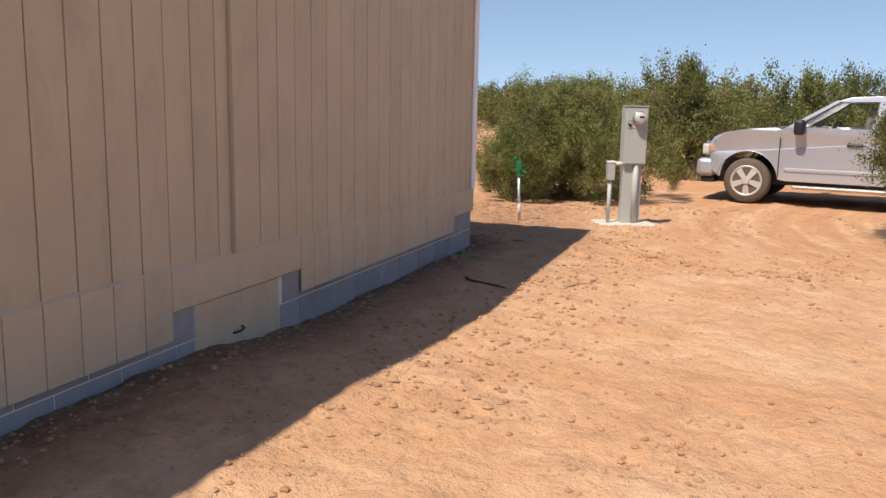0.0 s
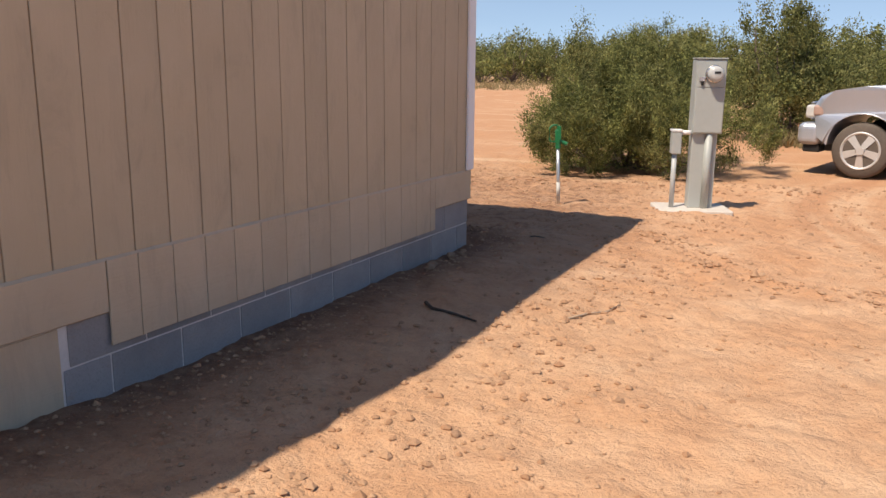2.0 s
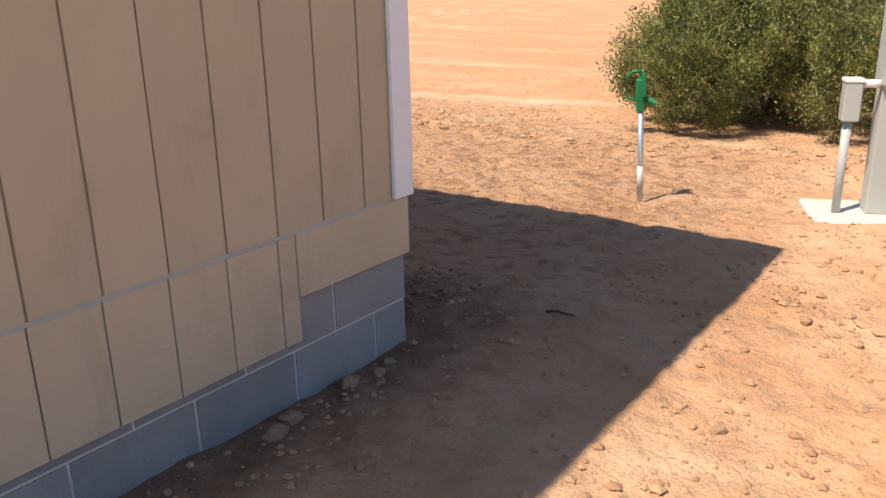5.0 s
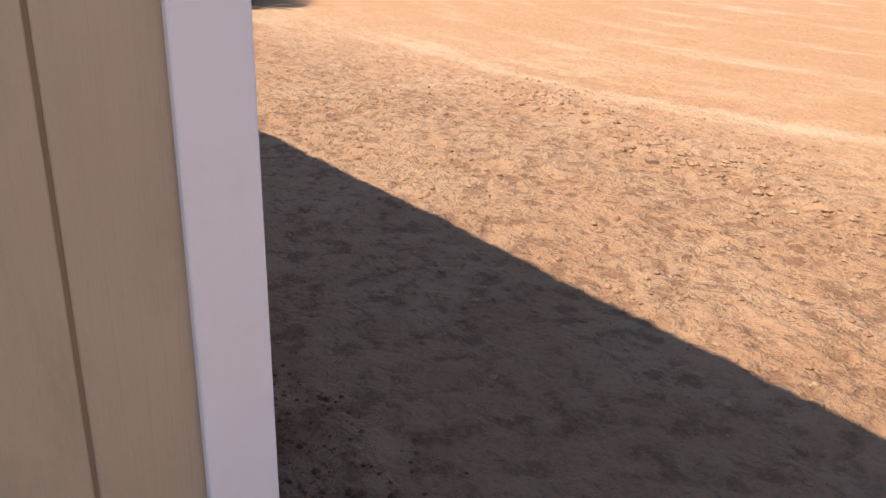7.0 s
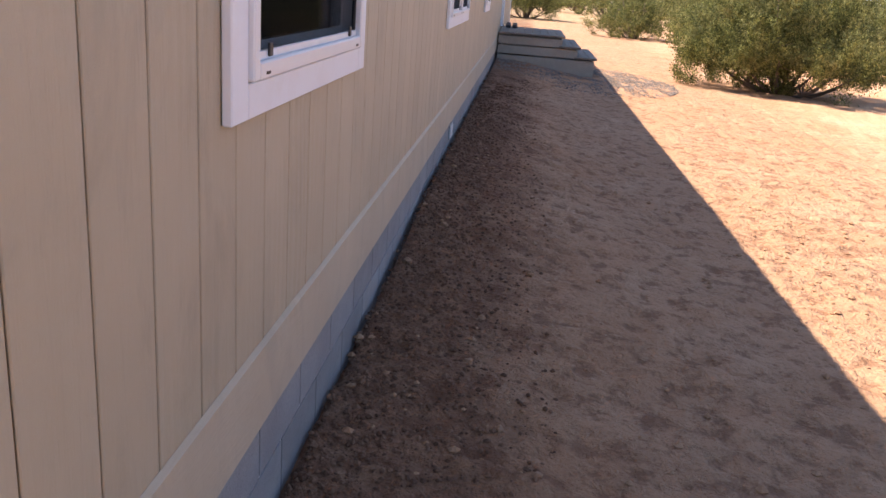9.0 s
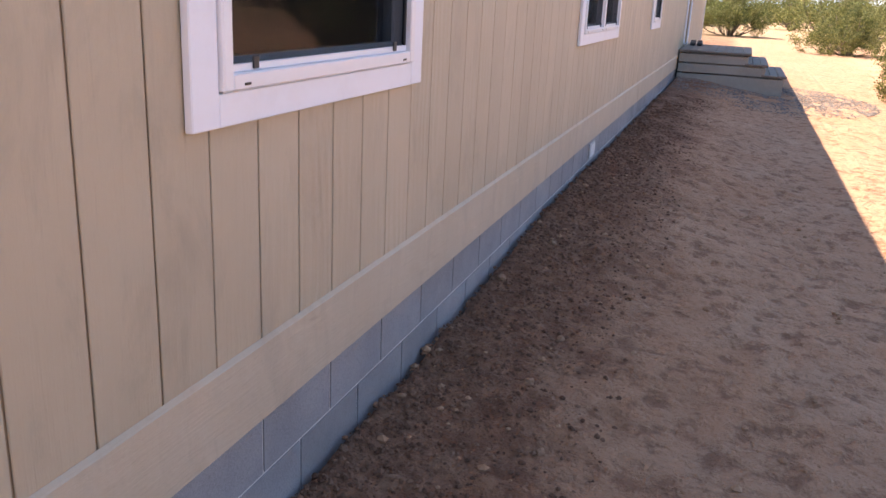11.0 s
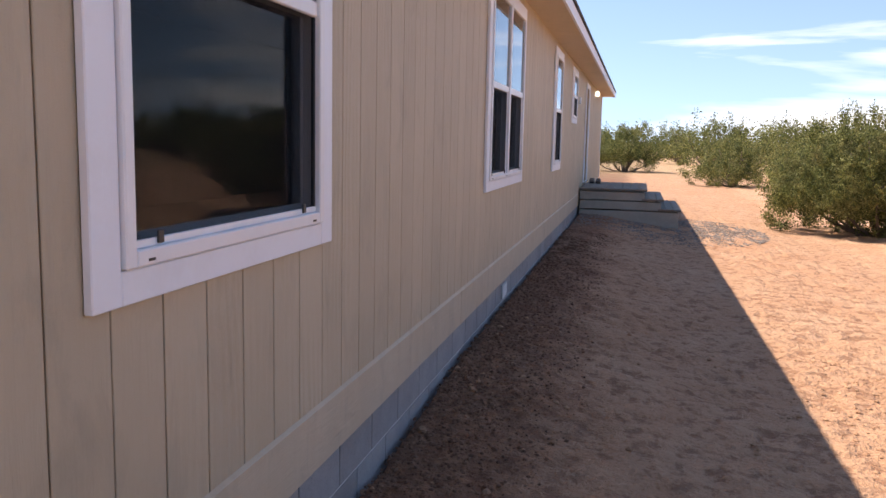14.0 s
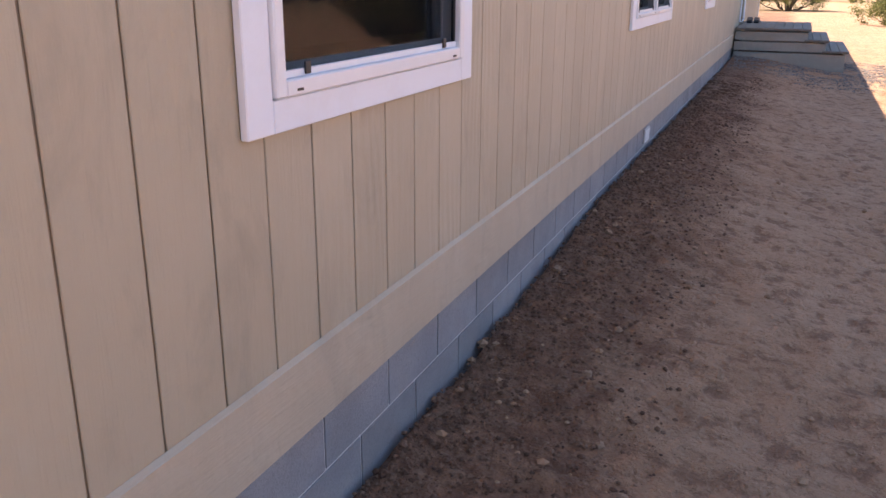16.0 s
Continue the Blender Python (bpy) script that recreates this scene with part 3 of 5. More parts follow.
tagged(new("wall_inner", mesh_from("wall_inner", box((HX + WALL_T, -4.25, 0.77), (-WALL_T, -4.15, 2.84)), ROOM)), "near-black assumed partition standing in for an unlit room", "wall", kind="structure")

OVER_Y, OVER_X = 0.38, 0.24
ridge_z = EAVE_Z + 0.14 + SLOPE * (-HY / 2)
roof = thing("roof", pose(0, 0, 0), "low gable roof with dark shingles and pale fascia", "roof", kind="structure")
for side in (0, 1):
    bm = bmesh.new()
    y_e = OVER_Y if side == 0 else HY - OVER_Y
    z_e = ridge_z - SLOPE * abs(y_e - HY / 2)
    c = [(HX - OVER_X, y_e, z_e), (OVER_X, y_e, z_e), (OVER_X, HY / 2, ridge_z), (HX - OVER_X, HY / 2, ridge_z)]
    top = [bm.verts.new(v) for v in c]
    low = [bm.verts.new((x, y, z - 0.03)) for x, y, z in c]
    bm.faces.new(top)
    bm.faces.new(low[::-1])
    for i in range(4):
        bm.faces.new((top[i], low[i], low[(i + 1) % 4], top[(i + 1) % 4]))
    part("roof_slope", bm, SHINGLE, roof, "dark asphalt shingles")
    s = 1 if side == 0 else -1
    lo, hi = sorted((y_e - s * 0.02, y_e - s * 0.045))
    part("fascia", box((HX - OVER_X + 0.02, lo, z_e - 0.16), (OVER_X - 0.02, hi, z_e - 0.034)), WHITE, roof, "pale eave fascia board")
    lo, hi = sorted((y_e - s * 0.047, 0.0 if side == 0 else HY))
    part("soffit", box((HX - OVER_X + 0.05, lo, z_e - 0.15), (OVER_X - 0.05, hi, z_e - 0.13)), SOFFIT, roof, "tan eave soffit")
for x0, x1 in ((OVER_X - 0.045, OVER_X - 0.02), (HX - OVER_X + 0.02, HX - OVER_X + 0.045)):
    for side in (0, 1):
        bm = bmesh.new()
        y_e = (OVER_Y - 0.05) if side == 0 else HY - OVER_Y + 0.05
        z_e = ridge_z - SLOPE * abs(y_e - HY / 2)
        o = [(y_e, z_e - 0.17), (y_e, z_e - 0.034), (HY / 2, ridge_z - 0.034), (HY / 2, ridge_z - 0.17)]
        a = [bm.verts.new((x0, y, z)) for y, z in o]
        b = [bm.verts.new((x1, y, z)) for y, z in o]
        bm.faces.new(a)
        bm.faces.new(b[::-1])
        for i in range(4):
            bm.faces.new((a[i], b[i], b[(i + 1) % 4], a[(i + 1) % 4]))
        part("rake_board", bm, WHITE, roof, "pale gable rake board")


# ---------- windows and door ----------
def window(name, x0, x1, z0, z1, lights, label):
    """A cased single-hung window; x0 > x1 are the outer casing edges; lights: how many sashes side by side."""
    w = thing(name, pose(0, 0, 0), label, "window", "windows of the long wall", "structure")
    cw, proud = 0.100, 0.024
    part("casing", box((x0 - cw, 0.002, z0), (x0, proud, z1), 0.003), WHITE, w, "white painted wood casing")
    part("casing", box((x1, 0.002, z0), (x1 + cw, proud, z1), 0.003), WHITE, w, "white painted wood casing")
    part("casing", box((x1 + cw, 0.002, z0), (x0 - cw, proud, z0 + 0.075), 0.003), WHITE, w, "white painted wood casing")
    part("casing", box((x1 + cw, 0.002, z1 - 0.085), (x0 - cw, proud, z1), 0.003), WHITE, w, "white painted wood casing")
    a0, a1, b0, b1 = x1 + cw + 0.004, x0 - cw - 0.004, z0 + 0.078, z1 - 0.088
    step = (a1 - a0) / lights
    rail = b0 + (b1 - b0) * 0.505
    for k in range(lights):
        u0, u1 = a0 + k * step, a0 + (k + 1) * step
        fr = 0.038 if lights == 1 else 0.030
        frame_bm = bmesh.new()
        add_box(frame_bm, (u0, -0.09, b0), (u0 + fr, 0.036, b1), 0.004)
        add_box(frame_bm, (u1 - fr, -0.09, b0), (u1, 0.036, b1), 0.004)
        add_box(frame_bm, (u0 + fr, -0.09, b0), (u1 - fr, 0.036, b0 + fr), 0.004)
        add_box(frame_bm, (u0 + fr, -0.09, b1 - fr), (u1 - fr, 0.036, b1), 0.004)
        vf = part("window_frame", frame_bm, VINYL, w, "white vinyl frame")
        part("meeting_rail", box((u0 + fr, -0.05, rail - 0.024), (u1 - fr, 0.024, rail + 0.024), 0.004), VINYL, w, "white meeting rail")
        sash = bmesh.new()
        sl = 0.014
        add_box(sash, (u0 + fr, -0.06, b0 + fr), (u0 + fr + sl, -0.026, rail - 0.024), 0.003)
        add_box(sash, (u1 - fr - sl, -0.06, b0 + fr), (u1 - fr, -0.026, rail - 0.024), 0.003)
        add_box(sash, (u0 + fr + sl, -0.06, b0 + fr), (u1 - fr - sl, -0.026, b0 + fr + sl + 0.015), 0.003)
        part("sash", sash, VINYL, w, "lower sash behind the screen")
        part("pane", box((u0 + fr + sl, -0.036, b0 + fr + sl + 0.015), (u1 - fr - sl, -0.030, rail - 0.024)), GLASS, w).visible_shadow = False
        part("pane", box((u0 + fr, 0.014, rail + 0.024), (u1 - fr, 0.020, b1 - fr)), GLASS, w).visible_shadow = False
        scr = bmesh.new()
        add_box(scr, (u0 + fr, 0.010, b0 + fr + 0.012), (u1 - fr, 0.0115, rail - 0.024))
        part("screen", scr, SCREEN, w, "dark insect screen").visible_shadow = False
        dark = PLASTIC if lights == 1 else VINYL
        part("screen_rail", box((u0 + fr, 0.006, b0 + fr), (u1 - fr, 0.020, b0 + fr + 0.018), 0.002), VINYL, w, "pale screen rail")
        part("screen_stile", box((u0 + fr, 0.006, b0 + fr + 0.018), (u0 + fr + 0.010, 0.018, rail - 0.024), 0.002), dark, w, "thin screen stile")
        part("screen_stile", box((u1 - fr - 0.010, 0.006, b0 + fr + 0.018), (u1 - fr, 0.018, rail - 0.024), 0.002), dark, w, "thin screen stile")
        for u in (u0 + 0.13 * (u1 - u0), u1 - 0.13 * (u1 - u0)):
            part("pull_tab", box((u - 0.012, 0.0202, b0 + fr + 0.004), (u + 0.012, 0.026, b0 + fr + 0.034), 0.002), PLASTIC, w, "small black pull tab")
        for u in (u0 + 0.09, u1 - 0.09):
            part("weep_cover", box((u - 0.012, 0.0362, b0 + 0.010), (u + 0.012, 0.0385, b0 + 0.016)), PLASTIC, vf, "small dark weep slot")
    return w


window("window_1", -1.148, -2.492, 1.202, 2.745, 1, "large single-hung window with white casing and dark screen")
window("window_2", -5.590, -7.480, 1.198, 2.745, 2, "twin single-hung window with white casing and dark screens")
window("window_3", -10.320, -11.400, 1.198, 2.745, 1, "narrow single-hung window with white casing and screen")
window("window_4", -13.170, -14.240, 1.872, 2.745, 1, "short high single-hung window with white casing")

door = thing("door_1", pose(0, 0, 0), "white closed entry door above the wooden steps", "door", kind="structure")
for lo, hi in (((DOOR_X -0.040, 0.002, 0.78), (DOOR_X +0.055, 0.026, 2.74)), ((DOOR_X -1.055, 0.002, 0.78), (DOOR_X -0.960, 0.026, 2.74)), ((DOOR_X -0.960, 0.002, 2.645), (DOOR_X -0.040, 0.026, 2.74))):
    part("casing", box(lo, hi, 0.003), WHITE, door, "white door casing")
leaf = part("door_leaf", box((DOOR_X -0.958, -0.085, 0.79), (DOOR_X -0.042, -0.04, 2.643), 0.003), WHITE, door, "white door leaf")
for zz in ((0.95, 1.55), (1.75, 2.5)):
    for xx in ((DOOR_X -0.830, DOOR_X -0.550), (DOOR_X -0.450, DOOR_X -0.170)):
        part("panel", box((xx[0], -0.04, zz[0]), (xx[1], -0.034, zz[1]), 0.005), WHITE, leaf)
part("knob", rod((DOOR_X -0.130, -0.04, 1.72), (DOOR_X -0.130, 0.03, 1.72), 0.024, 0.03), CHROME, leaf, "round door knob", True)
part("sill", box((DOOR_X -0.958, -0.09, 0.765), (DOOR_X -0.042, 0.05, 0.788), 0.004), CHROME, door, "metal door sill")

lamp = thing("porch_light", pose(-19.6, 0.0, 2.66), "small lit porch light on the wall", "lamp")
part("back_plate", box((-0.05, 0.014, -0.08), (0.05, 0.03, 0.08), 0.006), WHITE, lamp)
gl = lathe([(0.02, -0.06), (0.042, -0.04), (0.05, 0.0), (0.042, 0.04), (0.02, 0.06)], 16)
bmesh.ops.translate(gl, verts=gl.verts, vec=(0, 0.085, 0.02))
part("globe", gl, LIT_GLOBE, lamp, "glowing white globe", True)
part("arm", rod((0, 0.028, 0.06), (0, 0.10, 0.085), 0.014), WHITE, lamp)
ob = thing("wall_box", pose(-14.9, 0.0, 2.30), "small white electrical box on the siding", "box")
part("cover", box((-0.06, 0.002, -0.06), (0.06, 0.035, 0.06), 0.006), WHITE, ob)


# ---------- corner boards, bands, batten, hatch ----------
corner = thing("corner_trim", pose(0, 0, 0), "white painted corner boards of the house", "trim", kind="structure")
part("corner_board", box((0.002, -0.083, 0.622), (0.022, 0.022, 2.90), 0.003), WHITE, corner, "white board with a chipped foot")
part("corner_board", box((-0.085, 0.002, 0.622), (0.0015, 0.0215, 2.83), 0.003), WHITE, corner, "white board")
far_corner = thing("corner_trim", pose(0, 0, 0), "pale corner boards at the far end", "trim", kind="structure")
part("corner_board", box((HX - 0.02, 0.002, 0.62), (HX + 0.085, 0.022, 2.83), 0.003), WHITE, far_corner)

batten = tagged(new("batten", mesh_from("batten", box((0.0, -4.205, 0.622), (0.032, -4.10, 2.9 + SLOPE * 4.1), 0.004), SIDING)), "tan upright batten over the joint of the gable wall", "trim", kind="structure")

hatch = thing("crawl_hatch", pose(0, 0, 0), "tan access hatch in the block foundation with black handle", "hatch")
part("panel", box((-0.03, -4.53, -0.05), (-0.012, -4.115, 0.385), 0.003), BAND, hatch, "tan grooved panel")
part("panel", box((-0.03, -4.108, -0.05), (-0.012, -3.70, 0.385), 0.003), BAND, hatch, "tan grooved panel")
part("handle", tube([(-0.014, -4.19, 0.152), (0.006, -4.182, 0.155), (0.012, -4.145, 0.158), (0.010, -4.11, 0.166), (-0.014, -4.102, 0.172)], 0.0065), BLACK, hatch, "black pull handle", True)


# ---------- yard things ----------
def ground_pose(x, y, turn=0.0, sink=0.0):
    return pose(x, y, ground_z(x, y) - sink, 0, 0, turn)


# electric meter on its pedestal
TURN = 24.0
meter = thing("meter_pedestal", pose(1.175, 3.15, -0.085, 0, 0, TURN), "grey steel electric meter pedestal on a concrete pad", "electric meter")
part("pad", box((-0.46, -0.16, -0.12), (0.30, 0.36, 0.035), 0.012), CONCRETE, meter, "pale concrete pad")
post_bm = bmesh.new()
add_box(post_bm, (-0.135, 0.03, 0.035), (0.02, 0.17, 0.83), 0.006)
part("post", post_bm, GREY_STEEL, meter, "grey steel post")
part("post", box((0.055, 0.05, 0.035), (0.125, 0.17, 0.83), 0.006), GREY_STEEL, meter, "grey steel post")
part("conduit", rod((0.032, 0.02, 0.035), (0.032, 0.02, 0.82), 0.038, sides=20), GREY_STEEL, meter, "grey upright conduit", True)
cab = part("cabinet", box((-0.15, -0.02, 0.812), (0.15, 0.175, 1.562), 0.006), GREY_STEEL, meter, "grey meter cabinet")
part("cover", box((-0.142, -0.030, 0.825), (0.142, -0.0205, 1.275), 0.004), GREY_STEEL, cab, "grey lower cover")
part("cover", box((-0.142, -0.030, 1.283), (0.142, -0.0205, 1.545), 0.004), GREY_STEEL, cab, "grey upper cover")
part("rain_cap", box((-0.156, -0.04, 1.5625), (0.156, 0.18, 1.574), 0.003), GREY_STEEL, cab)
part("latch", box((-0.120, -0.045, 1.34), (-0.06, -0.031, 1.385), 0.004), CHROME, cab, "small metal latch")
part("latch", box((-0.10, -0.05, 1.30), (-0.075, -0.031, 1.345), 0.004), BLACK, cab, "dark seal")
ring = lathe([(0.092, 0.0), (0.092, -0.022), (0.086, -0.028), (0.084, -0.03)], 28, "Y")
bmesh.ops.translate(ring, verts=ring.verts, vec=(0.026, -0.03, 1.415))
mt = part("meter", ring, CHROME, meter, "round meter collar", True)
dome = lathe([(0.080, -0.028), (0.079, -0.075), (0.070, -0.098), (0.045, -0.108), (0.004, -0.110)], 28, "Y")
bmesh.ops.translate(dome, verts=dome.verts, vec=(0.026, -0.03, 1.415))
part("glass_dome", dome, OPAL, mt, "pale domed meter face", True)
part("display", box((0.002, -0.1445, 1.42), (0.064, -0.137, 1.442), 0.002), PLASTIC, mt, "dark display window")
sb = part("junction_box", box((-0.345, -0.01, 0.60), (-0.245, 0.09, 0.845), 0.008), GREY_STEEL, meter, "small grey side box")
part("box_lid", box((-0.350, -0.016, 0.83), (-0.240, 0.095, 0.852), 0.004), PVC_WHITE, sb, "white lid")
part("conduit", rod((-0.30, 0.04, 0.035), (-0.30, 0.04, 0.61), 0.026, sides=16), PVC, meter, "grey plastic riser", True)
part("elbow", tube([(-0.25, 0.04, 0.815), (-0.20, 0.04, 0.82), (-0.15, 0.04, 0.82)], 0.024, 14), PVC_WHITE, meter, "white plastic coupling", True)

# yard hydrant
hyd = thing("yard_hydrant", pose(-0.235, 2.70, -0.065, 0, -2.5, 12), "green yard hydrant on a galvanised pipe with white label", "water hydrant")
part("pipe", rod((0, 0, -0.1), (0, 0, 0.63), 0.0185, sides=16), GALVANISED, hyd, "galvanised standpipe", True)
part("label", rod((0, 0, 0.07), (0, 0, 0.24), 0.0200, sides=16), LABEL, hyd, "worn white paper label", True)
head_bm = bmesh.new()
add_rod(head_bm, (0, 0, 0.60), (0, 0, 0.66), 0.030, sides=14)
add_box(head_bm, (-0.03, -0.03, 0.655), (0.03, 0.03, 0.80), 0.01, 2)
add_rod(head_bm, (0, 0, 0.80), (0, 0, 0.845), 0.013, sides=10)
add_rod(head_bm, (0.02, 0, 0.68), (0.10, -0.01, 0.645), 0.019, 0.022, 12)
hd = part("head", head_bm, GREEN, hyd, "green cast head with spout")
part("lever", tube([(0.0, -0.01, 0.85), (-0.05, -0.012, 0.845), (-0.085, -0.012, 0.82), (-0.09, -0.012, 0.70), (-0.075, -0.012, 0.675), (-0.02, -0.012, 0.672)], 0.010, 8), GREEN, hyd, "green lever loop", True)
part("linkage", box((0.012, -0.042, 0.69), (0.04, -0.03, 0.84), 0.003), GREEN, hyd, "green lever link")

# wooden steps at the door
STEP_X0, STEP_X1 = -15.6, -18.2
gz = ground_z(-15.7, 1.2, False)
steps = thing("porch_steps", pose(0, 0, 0), "grey painted wooden porch steps at the entry door", "steps")
levels = [(0.735, 1.26), (0.56, 1.56), (0.385, 1.88)]
for k, (z, y1) in enumerate(levels):
    y0 = 0.03
    zb = levels[k + 1][0] - 0.0405 if k < 2 else gz - 0.12
    part("side_board", box((STEP_X0 - 0.075, y0, zb + (0.004 if k < 2 else 0)), (STEP_X0 - 0.03, y1 - 0.045, z - 0.06), 0.004), STEP_GREY, steps, "grey side board")
    part("side_board", box((STEP_X1 + 0.03, y0, zb + (0.004 if k < 2 else 0)), (STEP_X1 + 0.075, y1 - 0.045, z - 0.0405), 0.004), STEP_GREY, steps, "grey side board")
    part("riser", box((STEP_X1 + 0.08, y1 - 0.09, zb + (0.004 if k < 2 else 0)), (STEP_X0 - 0.08, y1 - 0.047, z - 0.045), 0.004), STEP_GREY, steps, "grey riser board")
    lo_y = y0 if k == 0 else levels[k - 1][1] - 0.10
    nb = 8 if k == 0 else 3
    wdt = (y1 - lo_y) / nb
    for i in range(nb):
        part("tread_board", box((STEP_X1 - 0.02, lo_y + i * wdt + 0.003, z - 0.04), (STEP_X0 + 0.02, lo_y + (i + 1) * wdt - 0.003, z), 0.004), STEP_TREAD, steps, "dark grey tread board")

bag = thing("pair_of_shoes", pose(-17.6, 0.10, 0.735), "pair of dark shoes standing by the door", "shoes")
for k, yy in enumerate((0.0, 0.13)):
    bm = prism([(0, 0), (0.28, 0), (0.29, 0.03), (0.25, 0.06), (0.14, 0.08), (0.08, 0.10), (0.0, 0.10)], yy, yy + 0.1, 0.02)
    part("shoe", bm, PLASTIC, bag)

vent = thing("foundation_vent", pose(-6.74, 0.0, 0.29), "white louvred foundation vent in the block wall", "vent")
part("vent_frame", box((-0.12, -0.0105, -0.05), (0.12, 0.004, 0.07), 0.004), PVC, vent)
for k in range(5):
    part("louvre", box((-0.105, 0.0045, -0.042 + k * 0.021), (0.105, 0.009, -0.030 + k * 0.021), 0.002), PVC_WHITE, vent)


# ---------- pickup truck ----------
def arc(cx, cz, r, a0, a1, n=14):
    return [(cx + r * math.cos(radians(a0 + (a1 - a0) * i / n)), cz + r * math.sin(radians(a0 + (a1 - a0) * i / n))) for i in range(n + 1)]


def taper(bm, z0, z1, w0, w1):
    """Draws the sides in from half-width w0 at z0 to w1 at z1."""
    for v in bm.verts:
        t = min(1, max(0, (v.co.z - z0) / (z1 - z0)))
        v.co.y *= (w0 + (w1 - w0) * t) / w0
    return bm


def build_truck(m):
    """x runs back from the nose; the near side faces -y."""
    t = thing("pickup_truck", m, "dusty silver crew-cab pickup truck parked on the dirt", "pickup truck")
    fx, rx, wz, wr = 0.98, 4.55, 0.39, 0.385
    W = 0.99
    lower = [(0.24, 0.55), (0.19, 0.72)]
    lower += [(0.17, 0.80), (0.20, 1.00), (0.29, 1.11), (0.55, 1.20), (0.95, 1.265), (1.38, 1.305), (1.56, 1.235), (3.92, 1.235), (3.98, 1.25), (5.75, 1.25), (5.80, 1.2), (5.80, 0.55), (5.6, 0.50)]
    lower += arc(rx, wz, 0.50, 14, 166)
    lower += [(3.9, 0.42), (1.62, 0.42)]
    lower += arc(fx, wz, 0.50, 6, 174)
    bm = prism(lower, -W, W)
    rim_edges = [e for e in bm.edges if abs(e.verts[0].co.y - e.verts[1].co.y) < 1e-6 and min(v.co.z for v in e.verts) > 0.93]
    bmesh.ops.bevel(bm, geom=rim_edges, offset=0.075, segments=4, affect="EDGES", profile=0.5, clamp_overlap=True)
    for v in bm.verts:
        if v.co.x < 0.62:
            f = (0.62 - v.co.x) / 0.45
            v.co.x += 0.16 * (abs(v.co.y) / W) ** 4 * f
            v.co.y *= 1.0 - 0.07 * f * f
    part("body", bm, PAINT, t, "silver painted body, dusty below", True).data.polygons.foreach_set("use_smooth", [False] * len(t.children[0].data.polygons))
    # cabin: pillars and roof round real window openings
    g0, g1, gw0, gw1 = 1.222, 1.90, 0.94, 0.76

    def half(z):
        return gw0 + (gw1 - gw0) * (z - g0) / (g1 - g0)

    roof_o = [(2.26, 1.745), (2.48, 1.805), (2.95, 1.835), (3.70, 1.825), (3.90, 1.775), (3.88, 1.745), (2.28, 1.73)]
    part("cab_roof", taper(prism(roof_o, -gw0, gw0, 0.03, 2), g0, g1, gw0, gw1), PAINT, t, "pale silver roof")
    for s in (-1, 1):
        def pillar(nm, a, b, wd, mat_=PAINT):
            pb = bmesh.new()
            ya, yb = s * half(a[1]), s * half(b[1])
            pts = [(a[0], ya, a[1]), (a[0] + wd, ya, a[1]), (b[0] + wd, yb, b[1]), (b[0], yb, b[1])]
            o = [pb.verts.new(p) for p in pts]
            i = [pb.verts.new((p[0], p[1] - s * 0.05, p[2])) for p in pts]
            pb.faces.new(o)
            pb.faces.new(i[::-1])
            for k in range(4):
                pb.faces.new((o[k], i[k], i[(k + 1) % 4], o[(k + 1) % 4]))
            part(nm, pb, mat_, t)
        pillar("front_pillar", (1.40, 1.215), (2.27, 1.76), 0.09)
        pillar("door_frame", (1.52, 1.215), (2.31, 1.735), 0.06, PLASTIC)
        pillar("middle_pillar", (2.80, 1.215), (2.90, 1.75), 0.20)
        pillar("rear_pillar", (3.68, 1.215), (3.70, 1.77), 0.20)
        for nm, quad in (("rear_side_window", [(2.98, 1.225), (3.70, 1.225), (3.72, 1.742), (3.08, 1.742)]),):
            gb = bmesh.new()
            o = [gb.verts.new((x, s * (half(z) - 0.02), z)) for x, z in quad]
            i = [gb.verts.new((x, s * (half(z) - 0.026), z)) for x, z in quad]
            gb.faces.new(o)
            gb.faces.new(i[::-1])
            for k in range(4):
                gb.faces.new((o[k], i[k], i[(k + 1) % 4], o[(k + 1) % 4]))
            part(nm, gb, CAR_GLASS, t, "tinted side glass").visible_shadow = False
        y = s * 0.985
        # seams, handles, mouldings, board, mirror
        lo, hi = sorted((y, y + s * 0.004))
        for x in (1.48, 2.90, 3.90):
            part("door_seam", box((x - 0.006, lo - 0.02, 0.50), (x + 0.006, hi - 0.002, 1.13)), PLASTIC, t)
        for x in (2.62, 3.62):
            hb = part("door_handle", box((x - 0.13, min(y - s * 0.005, y + s * 0.035), 1.02), (x + 0.11, max(y - s * 0.005, y + s * 0.035), 1.075), 0.02, 2), PLASTIC, t, "black door handle")
        part("moulding", box((1.58, min(y, y + s * 0.02), 0.575), (3.62, max(y, y + s * 0.02), 0.635), 0.008), PAINT, t, "body-side moulding")
        part("badge", box((1.64, min(y, y + s * 0.004), 0.904), (1.92, max(y, y + s * 0.004), 0.909)), CABIN, t, "dark badge strip")
        part("running_board", box((1.72, min(s * 0.86, s * 1.06), 0.30), (3.80, max(s * 0.86, s * 1.06), 0.36), 0.025, 2), CHROME, t, "metal side step")
        mb = bmesh.new()
        add_box(mb, (1.70, min(s * 0.98, s * 1.22), 1.19), (1.86, max(s * 0.98, s * 1.22), 1.44), 0.05, 3)
        part("mirror", mb, PLASTIC, t, "black door mirror", True)
        part("headlight", box((0.175, min(s * 0.55, s * 0.86), 0.80), (0.36, max(s * 0.55, s * 0.86), 0.985), 0.035, 2), LENS, t, "clear headlight")
